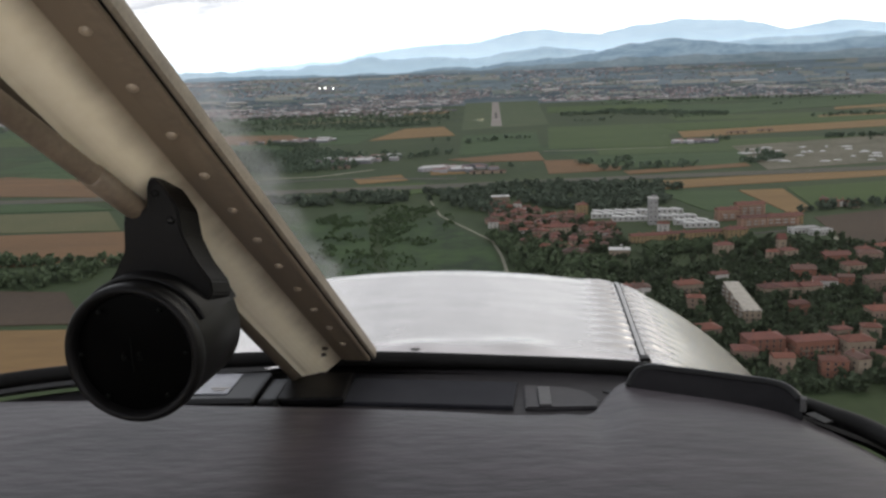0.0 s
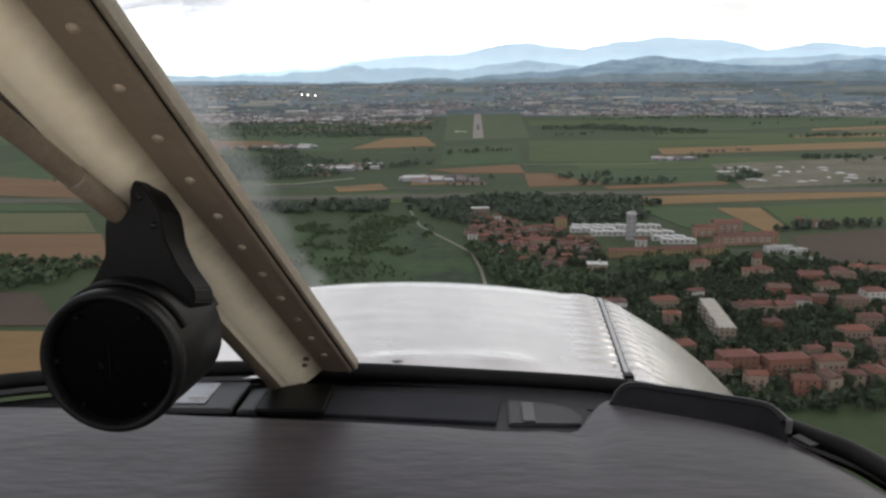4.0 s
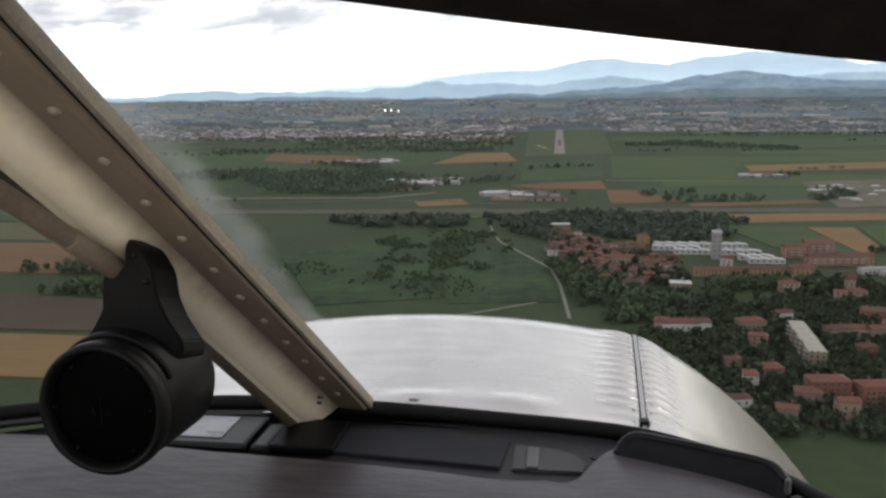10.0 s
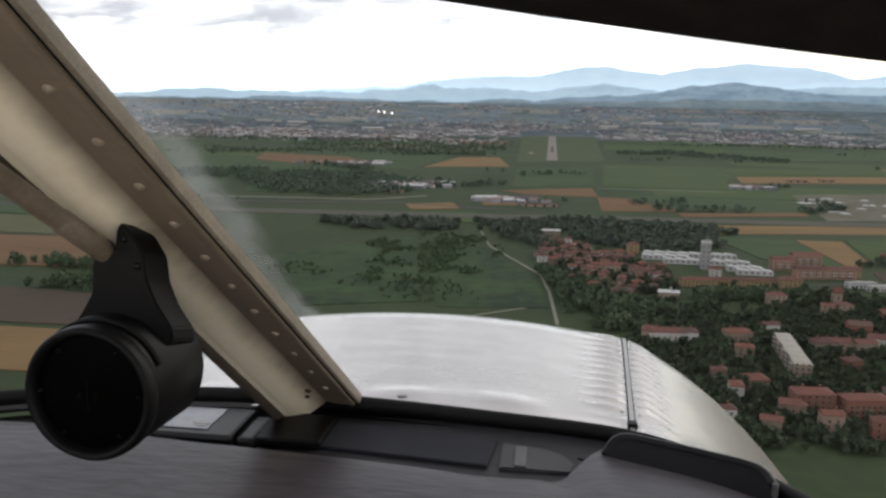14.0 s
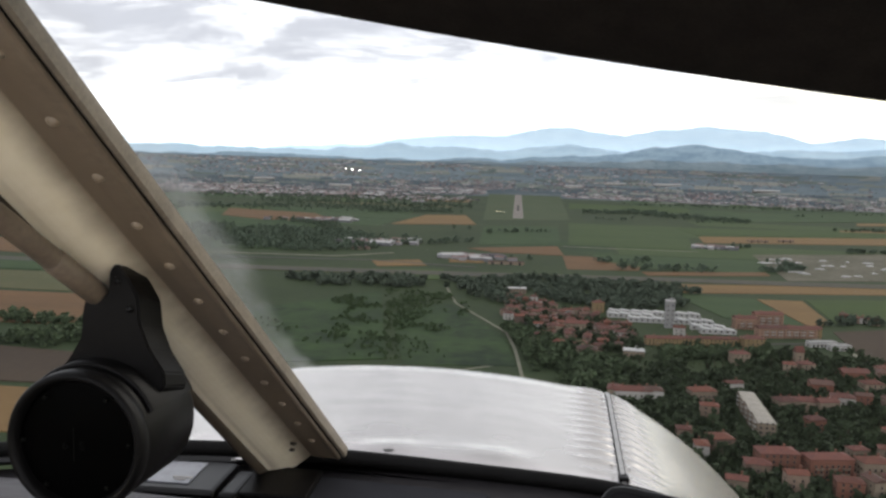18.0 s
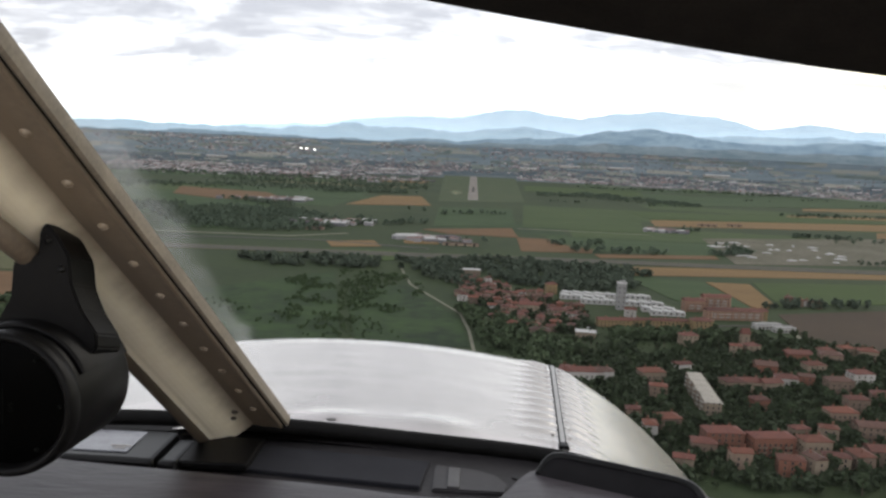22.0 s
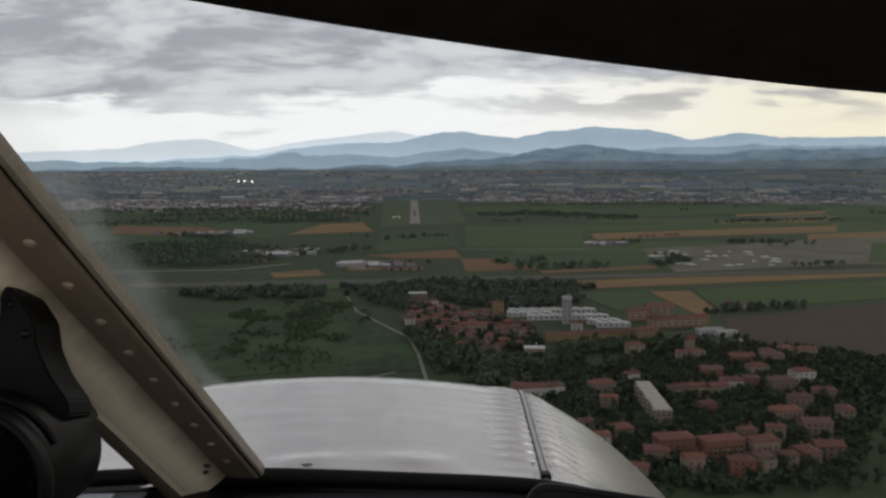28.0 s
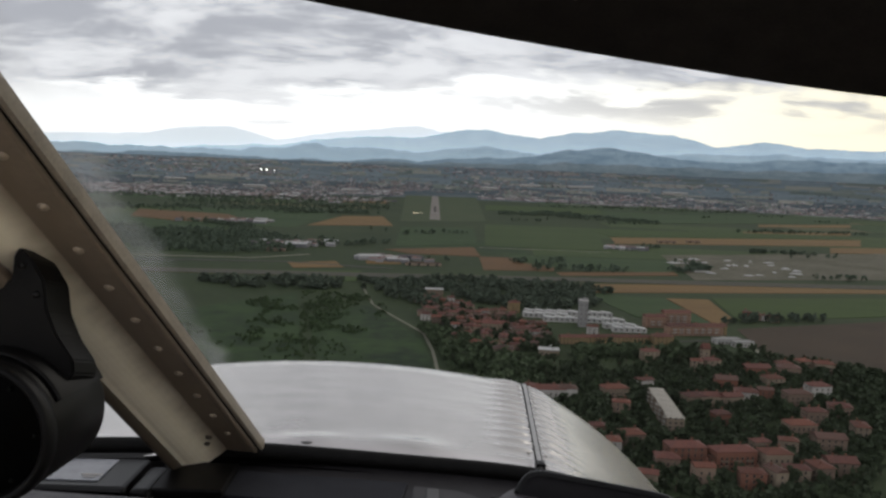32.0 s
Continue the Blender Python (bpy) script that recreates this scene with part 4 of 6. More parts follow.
def build_dash():
    d = empty("instrument_panel_top", Matrix.Translation(C(-0.1, 0.5, -0.50)))
    tagged(d, "worn grey vinyl glareshield on top of the instrument panel", "dashboard")
    inv = d.matrix_world.inverted()
    rim = spline([C(-0.785, 0.46, 0), C(-0.70, 0.64, 0), C(-0.56, 0.762, 0), C(-0.285, 0.746, 0), C(-0.085, 0.727, 0), C(-0.015, 0.718, 0), C(0.034, 0.720, 0), C(0.058, 0.734, 0), C(0.078, 0.780, 0), C(0.100, 0.815, 0), C(0.130, 0.812, 0), C(0.196, 0.780, 0), C(0.241, 0.722, 0), C(0.276, 0.628, 0), C(0.303, 0.45, 0), C(0.314, 0.37, 0)], 6)
    rows = []
    for p in rim:
        row = []
        for q, dz in ((0.0, -0.14), (0.0, -0.022), (0.012, -0.008), (0.05, -0.001), (0.2, 0.0), (0.4, 0.0), (0.6, -0.001), (0.7, -0.002), (0.8, -0.003), (0.87, -0.005), (0.93, -0.007), (0.975, -0.010), (1.0, -0.016), (1.0, -0.045)):
            y = 0.34 + (p.y - 0.34) * q
            fall = min(max((p.x - 0.030) / 0.045, 0), 1)
            sink = min(max((q - 0.70) / 0.22, 0), 1)
            z = -0.320 + dz - 0.009 * fall * fall * (3 - 2 * fall) * sink * sink * (3 - 2 * sink) + 0.0015 * noise.noise(Vector((p.x * 9, y * 9, 0)))
            row.append(inv @ C(p.x, y, z))
        rows.append(row)
    bm = bmesh.new()
    loft(bm, rows)
    part("pad", bm, M["dash"], d, smooth=True)
    rows = []
    for p in SEAL[2:]:
        y1 = p.y
        rows.append([inv @ C(p.x, y1 + (min(0.40, y1) - y1) * q, -0.358 + dz) for q, dz in ((0.0, 0.006), (0.06, 0.002), (0.3, 0.0), (0.7, -0.01), (1.0, -0.03))])
    bm = bmesh.new()
    loft(bm, rows)
    part("defroster_shelf", bm, M["ledge"], d, "dark grey vinyl shelf under the windscreen", True)
    bm = bbox(inv @ C(-0.107, 0.825, -0.3555), (0.20, 0.066, 0.006), 0.0015, Matrix.Rotation(radians(-6), 4, "Z"))
    part("defroster_panel", bm, M["slate"], d, "dark slate defroster panel")
    bm = bmesh.new()
    pr = [(0.001, 0.842), (0.044, 0.834), (0.064, 0.822), (0.075, 0.800), (0.071, 0.780), (0.001, 0.780)]
    lo = [bm.verts.new(inv @ C(x, y, -0.360)) for x, y in pr]
    hi = [bm.verts.new(inv @ C(x, y, -0.3535)) for x, y in pr]
    bm.faces.new(hi)
    for k in range(len(pr)):
        bm.faces.new((lo[k], lo[(k + 1) % len(pr)], hi[(k + 1) % len(pr)], hi[k]))
    bmesh.ops.recalc_face_normals(bm, faces=bm.faces[:])
    bmesh.ops.bevel(bm, geom=[e for e in bm.edges if len(e.link_faces) == 2], offset=0.0015, segments=2, affect="EDGES")
    tab = part("end_plate", bm, M["ledge2"], d, "grey rounded end plate")
    bm = bbox(inv @ C(0.021, 0.806, -0.3525), (0.012, 0.048, 0.003), 0.001)
    part("slide", bm, M["midgrey"], tab, "pale worn slide")
    # raised black hood beside the windscreen's corner
    foot = spline([C(0.092, 0.780, -0.341), C(0.112, 0.769, -0.340), C(0.152, 0.751, -0.338), C(0.199, 0.731, -0.336), C(0.228, 0.716, -0.334), C(0.237, 0.700, -0.332)], 6)
    crest = spline([C(0.099, 0.785, -0.338), C(0.114, 0.794, -0.3225), C(0.150, 0.784, -0.3222), C(0.190, 0.764, -0.3215), C(0.229, 0.739, -0.3205), C(0.239, 0.716, -0.326)], 6)
    bm = bmesh.new()
    loft(bm, [[inv @ q for q in (a + Vector((-0.002, -0.004, -0.018)), a, a.lerp(b, 0.5) + Vector((0.002, 0.003, 0)), b, b + Vector((0.006, 0.009, 0.001)), b + Vector((0.012, 0.018, -0.03)))] for a, b in zip(foot, crest)])
    hd = part("hood", bm, M["shelf"], d, "black raised hood", True)
    bm = bmesh.new()
    tube(bm, [inv @ (b + Vector((0.003, 0.004, 0.0005))) for b in crest], 0.0042, 10)
    part("hood_rim", bm, M["gloss"], hd, "glossy black rim", True)
    for tx, ty, tz, turn in ((0.088, 0.782, -0.3405, -34), (0.247, 0.690, -0.3290, -66)):
        bm = bbox((0, 0, 0), (0.022, 0.010, 0.0018), 0.0006, Matrix.Rotation(radians(turn), 4, "Z"))
        bmesh.ops.translate(bm, vec=inv @ C(tx, ty, tz), verts=bm.verts)
        part("mounting_tab", bm, M["black"], hd, "flat dark mounting tab")
    bm = bbox(inv @ C(0.2385, 0.704, -0.322), (0.005, 0.006, 0.014), 0.002)
    part("hood_clip", bm, M["midgrey"], hd, "worn metal clip")
    for x, y, z in ((0.088, 0.782, -0.339), (0.247, 0.689, -0.3275)):
        bm = bmesh.new()
        lathe(bm, [(0.0015, 0.0), (0.0012, 0.0035), (-0.001, 0.004)], inv @ C(x, y, z), (0, 0, 1), 12)
        part("screw", bm, M["stud"], d, smooth=True)
    # front face and lower panel, closing the cabin
    bm = bbox(inv @ C(-0.22, 0.36, -0.62), (1.1, 0.03, 0.34), 0.004)
    part("panel_face", bm, M["black"], d)


build_dash()


def build_box():
    b = empty("small_instrument_box", Matrix.Translation(C(-0.312, 0.812, -0.358)))
    tagged(b, "small black box with a pale sheen painted on top, lying before the windscreen", "box")
    part("case", bbox((0, 0, 0.010), (0.090, 0.080, 0.020), 0.004), M["gloss"], b)
    # pale plate stands in for sky reflected in the glossy top
    part("sheen_plate", bbox((-0.012, 0.002, 0.0205), (0.054, 0.056, 0.0016), 0.0006), M["palegrey"], b, "pale blue-grey plate painted as the box top's sheen")
    bm = bmesh.new()
    lathe(bm, [(0.002, 0.0), (0.002, 0.004), (-0.001, 0.0045)], (0.020, 0.026, 0.0215), (0, 0, 1), 14)
    part("stud", bm, M["black"], b, smooth=True)
    for by_, bw_ in ((-0.012, 0.020), (-0.018, 0.012)):
        part("marking", bbox((0.004, by_, 0.0216), (bw_, 0.0022, 0.0006), 0.0002), M["whitewall"], b, "small pale printed bar")
    part("end_cap", bbox((0.056, -0.002, 0.008), (0.022, 0.066, 0.016), 0.006, seg=3), M["gloss"], b, "glossy black rounded end")
    for k in range(2):
        bm = bmesh.new()
        lathe(bm, [(0.002, 0.0), (0.002, 0.003), (-0.001, 0.0034)], (0.056, -0.020 + 0.028 * k, 0.0165), (0, 0, 1), 12)
        part("knob", bm, M["stud"], b, smooth=True)



build_box()


def build_seal():
    s = empty("windscreen_seal", Matrix.Translation(C(-0.1, 0.88, -0.35)))
    tagged(s, "black rubber seal along the foot of the windscreen", "seal")
    inv = s.matrix_world.inverted()
    bm = bmesh.new()
    tube(bm, [inv @ p for p in SEAL], 0.0085, 12)
    part("bead", bm, M["rubber"], s, smooth=True)
    bm = bmesh.new()
    loft(bm, [[inv @ (p + q) for q in (Vector((0, -0.012, -0.010)), Vector((0, -0.004, -0.016)), Vector((0, 0.018, -0.012)), Vector((0, 0.022, -0.02)))] for p in SEAL])
    part("lip", bm, M["rubber"], s, smooth=True)


build_seal()


def build_windscreen():
    """Two curved plastic panes from the seal up to the roof, with a smear of dirt beside the post."""
    mt = bpy.data.materials.new("worn_acrylic")
    mt.use_nodes = True
    nt = mt.node_tree
    nt.nodes.clear()
    n, l = nt.nodes.new, nt.links.new
    out, clear, dirt, gl, m1, m2 = n("ShaderNodeOutputMaterial"), n("ShaderNodeBsdfTransparent"), n("ShaderNodeBsdfTranslucent"), n("ShaderNodeBsdfGlossy"), n("ShaderNodeMixShader"), n("ShaderNodeMixShader")
    clear.inputs[0].default_value = (0.97, 0.985, 0.975, 1)
    dirt.inputs[0].default_value = (0.72, 0.725, 0.73, 1)
    gl.inputs["Roughness"].default_value = 0.05
    tc, sep = n("ShaderNodeTexCoord"), n("ShaderNodeSeparateXYZ")
    l(tc.outputs["Object"], sep.inputs[0])
    mr = n("ShaderNodeMapRange")
    mr.interpolation_type = "SMOOTHSTEP"
    mr.inputs["From Min"].default_value, mr.inputs["From Max"].default_value = 0.020, 0.003
    mr.inputs["To Min"].default_value, mr.inputs["To Max"].default_value = 0.0, 0.15
    wob = n("ShaderNodeTexNoise")
    wob.inputs["Scale"].default_value, wob.inputs["Detail"].default_value = 16.0, 6.0
    l(tc.outputs["Object"], wob.inputs["Vector"])
    ma = n("ShaderNodeMath")
    ma.operation = "MULTIPLY_ADD"
    ma.inputs[1].default_value, ma.inputs[2].default_value = 0.05, -0.025
    l(wob.outputs["Fac"], ma.inputs[0])
    def mth(op, x, y):
        k = n("ShaderNodeMath")
        k.operation = op
        for i, v in enumerate((x, y)):
            if isinstance(v, float):
                k.inputs[i].default_value = v
            else:
                l(v, k.inputs[i])
        return k.outputs[0]

    # distance from the post's line across the pane
    along = mth("MULTIPLY", sep.outputs[1], 0.118)
    dist = mth("SUBTRACT", sep.outputs[0], mth("ADD", along, 0.029))
    dist = mth("ABSOLUTE", mth("ADD", dist, ma.outputs[0]), 0.0)
    l(dist, mr.inputs["Value"])
    patch = n("ShaderNodeTexNoise")
    patch.inputs["Scale"].default_value, patch.inputs["Detail"].default_value = 12.0, 4.0
    l(tc.outputs["Object"], patch.inputs["Vector"])
    smear = mth("MULTIPLY", mr.outputs[0], mth("MAXIMUM", mth("SUBTRACT", mth("MULTIPLY", patch.outputs["Fac"], 3.0), 0.6), 0.25))
    film = n("ShaderNodeMath")
    film.operation = "ADD"
    film.inputs[1].default_value = 0.004
    l(smear, film.inputs[0])
    l(film.outputs[0], m1.inputs[0])
    l(clear.outputs[0], m1.inputs[1])
    l(dirt.outputs[0], m1.inputs[2])
    m2.inputs[0].default_value = 0.02
    l(m1.outputs[0], m2.inputs[1])
    l(gl.outputs[0], m2.inputs[2])
    l(m2.outputs[0], out.inputs[0])
    w = empty("windscreen", Matrix.Translation(C(-0.19, 0.88, -0.345)))
    tagged(w, "clear curved acrylic windscreen, smeared beside the post", "windscreen")
    inv = w.matrix_world.inverted()
    for a, b, ha, hb, name in ((0, 31, 0, 12, "pane_port"), (33, 96, 12, 60, "pane_starboard")):
        star = name == "pane_starboard"

        def at(line, s):
            return line[int(s)].lerp(line[min(int(s) + 1, len(line) - 1)], s - int(s))

        rows = []
        for j in range(25):
            q = j / 24
            edge = PO + Vector((0.006 if star else -0.060, 0, 0)) - PN * 0.012 + AX * (0.600 - 0.80 * q)
            row = []
            for i in range(41):
                t = i / 40
                p, e = at(SEAL, a + (b - a) * t), at(HEAD, ha + (hb - ha) * t) + Vector((0, 0.03, 0.03))
                k = 1 - t if star else t
                p0, e0 = at(SEAL, a if star else b), at(HEAD, ha if star else hb) + Vector((0, 0.03, 0.03))
                v = p.lerp(e, q) + k * (edge - p0.lerp(e0, q))
                v += Vector((0, 0.05, 0.05)) * math.sin(math.pi * q) * math.sin(math.pi * t)
                row.append(inv @ v)
            rows.append(row)
        bm = bmesh.new()
        loft(bm, rows)
        ob = part(name, bm, mt, w, smooth=True)
        ob.visible_shadow = False


build_windscreen()


def build_cabin():
    h = empty("ceiling", Matrix.Translation(C(0, -0.2, 0.3)))
    tagged(h, "dark cabin roof lining with a rounded front edge", "ceiling", kind="structure")
    inv = h.matrix_world.inverted()
    rows = []
    for p in HEAD:
        rows.append([inv @ (p + Vector((0, dy, dz))) for dy, dz in ((0.04, 0.06), (0.02, 0.022), (0.009, 0.005), (0.003, 0.0005), (-0.003, 0.0), (-0.010, 0.0015), (-0.03, 0.010), (-0.10, 0.045), (-0.22, 0.095), (-0.34, 0.135))])
    bm = bmesh.new()
    loft(bm, rows)
    part("lining", bm, M["head"], h, smooth=True)
    bm = bmesh.new()
    loft(bm, [[q + Vector((0, 0.004, 0.022)) for q in r[:1] + r[5:]] for r in rows])
    part("roof_skin", bm, M["cowl"], h, "silvery white outer roof skin", True)
    # the fuselage's side below the windscreen, down from the seal
    bm = bmesh.new()
    loft(bm, [[Vector((p.x, p.y, p.z + dz)) - C(-0.2, 0.5, -0.9) for dz in (-0.026, -0.3, -0.66)] for p in SEAL])
    ob = obj("wall_front", bm, M["cowl"], smooth=True)
    ob.matrix_world = Matrix.Translation(C(-0.2, 0.5, -0.9))
    tagged(ob, "silvery white fuselage side below the windscreen", "wall", kind="structure")
    # unseen panels close the cabin; pale and raised to bounce light on the post
    for name, c, s in (("wall_rear", (-0.22, -1.30, -0.56), (1.22, 0.04, 0.88)), ("wall_port", (-0.84, -0.42, -0.56), (0.04, 1.72, 0.88)), ("wall_starboard", (0.40, -0.46, -0.56), (0.04, 1.64, 0.88)), ("floor", (-0.22, -0.30, -1.0), (1.28, 2.0, 0.04))):
        ob = obj(name, bbox((0, 0, 0), s, 0.008), M["trim"])
        ob.matrix_world = Matrix.Translation(C(*c))
        tagged(ob, "unseen beige cabin panel that bounces light on the post", "wall" if name != "floor" else "floor", kind="structure")


build_cabin()

# ---- runway and its marks ----


def build_runway():
    rw = empty("runway", Matrix.Translation((11, 3440, 0)))
    tagged(rw, "long pale concrete runway with white threshold marks", "runway", kind="structure")
    d = (Vector((12, 4371, 0)) - Vector((9, 2533, 0))).normalized()
    s = Vector((d.y, -d.x, 0))
    o = Vector((9, 2533, 0)) - Vector((11, 3440, 0))

    def slab(name, a0, a1, b0, b1, h, m, label=""):
        b0, b1 = b0 * 0.72, b1 * 0.72
        bm = bmesh.new()
        box(bm, (0, 0, 0), (b1 - b0, a1 - a0, h + 0.05))
        rot = Matrix((s, d, Vector((0, 0, 1)))).transposed().to_4x4()
        bmesh.ops.transform(bm, matrix=Matrix.Translation(o + d * (a0 + a1) / 2 + s * (b0 + b1) / 2 + Vector((0, 0, (h - 0.05) / 2 + 0.15))) @ rot, verts=bm.verts)
        part(name, bm, m, rw, label)

    slab("surface", 0, 1840, -22, 22, 0.25, M["runway"])
    for k in range(10):
        b = -19.5 + 4 * k + (1.5 if k > 4 else 0)
        slab("threshold_bar", 8, 42, b, b + 2.2, 0.33, M["runmark"], "worn white painted bar")
    for k in range(24):
        slab("centre_line_mark", 90 + 70 * k, 125 + 70 * k, -0.6, 0.6, 0.33, M["runmark"], "white painted centre line")
    for b in (-12, 6):
        slab("aiming_mark", 300, 350, b, b + 6, 0.34, M["runmark"], "white painted aiming mark")
    for b in (-21.6, 20.6):
        slab("edge_line", 0, 1840, b, b + 1.0, 0.33, M["runmark"], "white painted edge line")
    slab("worn_strip", 380, 760, -6, 6, 0.30, M["asphalt"], "dark rubber-worn strip")


build_runway()


def glow(name, col, power):
    mt = bpy.data.materials.new(name)
    mt.use_nodes = True
    b = mt.node_tree.nodes["Principled BSDF"]
    b.inputs["Emission Color"].default_value = (*col, 1)
    b.inputs["Emission Strength"].default_value = power
    return mt


M["lamp"] = glow("lit_lamp", (1.0, 0.98, 0.92), 6.0)
M["papi"] = glow("lit_glide_lamp", (1.0, 0.75, 0.45), 5.0)


def build_glide_light(x, y):
    g = empty("glide_slope_light", Matrix.Translation((x, y, 0.15)))
    tagged(g, "small lit glide slope lamp box beside the runway", "runway light", group="glide slope lights")
    bm = bbox((0, 0, 0.5), (2.2, 1.6, 0.9), 0.08)
    part("case", bm, M["white"], g)
    bm = bmesh.new()
    lathe0(bm, [(0, 0.0), (0, 0.75), (-0.25, 0.6), (-0.3, 0.0)], (0, -0.8, 0.55), (0, 1, 0), 16)
    part("lamp", bm, M["papi"], g, "lit orange-white lamp")


def lathe0(bm, prof, o, axis, n=24):
    axis = Vector(axis).normalized()
    u = axis.cross(Vector((0, 0, 1)) if abs(axis.z) < 0.9 else Vector((1, 0, 0))).normalized()
    v = axis.cross(u)
    rings = [[bm.verts.new(Vector(o) + axis * a + (u * math.cos(2 * math.pi * k / n) + v * math.sin(2 * math.pi * k / n)) * max(r, 1e-4)) for k in range(n)] for a, r in prof]
    for a, b in zip(rings, rings[1:]):
        for k in range(n):
            bm.faces.new((a[k], a[(k + 1) % n], b[(k + 1) % n], b[k]))
    bmesh.ops.recalc_face_normals(bm, faces=bm.faces[:])


for k in range(4):
    build_glide_light(-62 + 9 * k, 2840)


def build_mast(x, y, z, h):
    g = empty("floodlight_mast", Matrix.Translation((x, y, z)))
    tagged(g, "tall floodlight mast with a lit lamp head over the town", "floodlight", group="floodlights")
    bm = bmesh.new()
    tube(bm, [(0, 0, -2), (0, 0, h)], [0.5, 0.3], 8)
    part("mast", bm, M["concrete"], g)
    bm = bbox((0, -0.4, h + 2.2), (7.0, 1.0, 5.0), 0.2)
    part("lamp_head", bm, M["lamp"], g, "bright lit lamp head")


for dx_ in (-16, 14, 56):
    x_, y_ = -905 + dx_, 4560.0
    build_mast(x_, y_, rise(math.hypot(x_, y_)), 8)

# ---- the village ----
RND = random.Random(11)


def window_mesh(w, h):
    """A recessed window: a frame standing proud, a sill and a dark pane."""
    bm = bmesh.new()
    t = 0.1
    for c, s in (((0, 0, h / 2), (w, 0.10, t)), ((0, 0, -h / 2), (w + 0.2, 0.22, t)), ((-w / 2, 0, 0), (t, 0.10, h)), ((w / 2, 0, 0), (t, 0.10, h))):
        box(bm, c, s)
    n0 = len(bm.faces)
    box(bm, (0, 0.02, 0), (w - t, 0.05, h - t))
    bm.faces.ensure_lookup_table()
    for f in bm.faces[n0:]:
        f.material_index = 1
    me = bpy.data.meshes.new("window")
    bm.to_mesh(me)
    bm.free()
    me.materials.append(M["creamwall"])
    me.materials.append(M["pane"])
    return me


WIN, WINBIG = window_mesh(1.2, 1.6), window_mesh(2.2, 1.7)


def put(name, me, parent, m):
    ob = new(name, me)
    ob.parent = parent
    ob.matrix_local = m
    return ob


def wall_windows(house, w, d, h, me, step=3.4, floor=3.1):
    nf = max(1, int(h // floor))
    for side, (length, off, turn) in enumerate(((w, d / 2, 0), (w, d / 2, 180), (d, w / 2, 90), (d, w / 2, 270))):
        n = max(1, int((length - 1.5) // step))
        for f in range(nf):
            for k in range(n):
                u = (k - (n - 1) / 2) * (length - 2.5) / max(n, 1)
                put("window", me, house, Matrix.Rotation(radians(turn), 4, "Z") @ Matrix.Translation((u, -off - 0.02, 1.7 + f * floor)))


def roof_mesh(w, d, h, pitch, hip):
    """A tiled roof with overhanging eaves and thickness."""
    bm = bmesh.new()
    o = 0.5
    W, D = w / 2 + o, d / 2 + o
    zr = h + min(W, D) * pitch
    ins = (min(W, D) if hip else 0.0)
    if W >= D:
        r = [(-W + ins, 0, zr), (W - ins, 0, zr)]
    else:
        r = [(0, -D + ins, zr), (0, D - ins, zr)]
    e = [(-W, -D, h), (W, -D, h), (W, D, h), (-W, D, h)]
    v = [bm.verts.new(p) for p in e]
    b = [bm.verts.new((x, y, z - 0.3)) for x, y, z in e]
    q = [bm.verts.new(p) for p in r]
    if W >= D:
        bm.faces.new((v[0], v[1], q[1], q[0]))
        bm.faces.new((v[2], v[3], q[0], q[1]))
        bm.faces.new((v[1], v[2], q[1]))
        bm.faces.new((v[3], v[0], q[0]))
    else:
        bm.faces.new((v[1], v[2], q[1], q[0]))
        bm.faces.new((v[3], v[0], q[0], q[1]))
        bm.faces.new((v[0], v[1], q[0]))
        bm.faces.new((v[2], v[3], q[1]))
    for k in range(4):
        bm.faces.new((b[k], b[(k + 1) % 4], v[(k + 1) % 4], v[k]))
    bm.faces.new(b[::-1])
    return bm, zr


TAKEN = []
KIND = {
    "red": ("house", "render", "roof", "village house with a terracotta tiled roof"),
    "cream": ("house", "creamwall", "roof", "cream village house with a terracotta tiled roof"),
    "white": ("house", "whitewall", "roof", "white village house with a low tiled roof"),
    "yel": ("house", "yellowwall", "roof", "yellow rendered house with a tiled roof"),
    "row": ("row_house", "yellowwall", "roof", "long ochre terrace with an orange tiled roof"),
    "apt": ("apartment_block", "creamwall", "roof", "ochre apartment block with balconies and tiled roof"),
    "brick": ("apartment_block", "orangewall", "roof", "brick-red apartment block with white balconies"),
    "flat": ("flat_roofed_building", "creamwall", "sheetroof", "low building with a pale flat roof"),
    "barn": ("shed", "concrete", "greyroof", "long low grey shed with a felt roof"),
    "tow": ("bell_tower", "creamwall", "roof", "slender church bell tower with a pointed roof"),
}


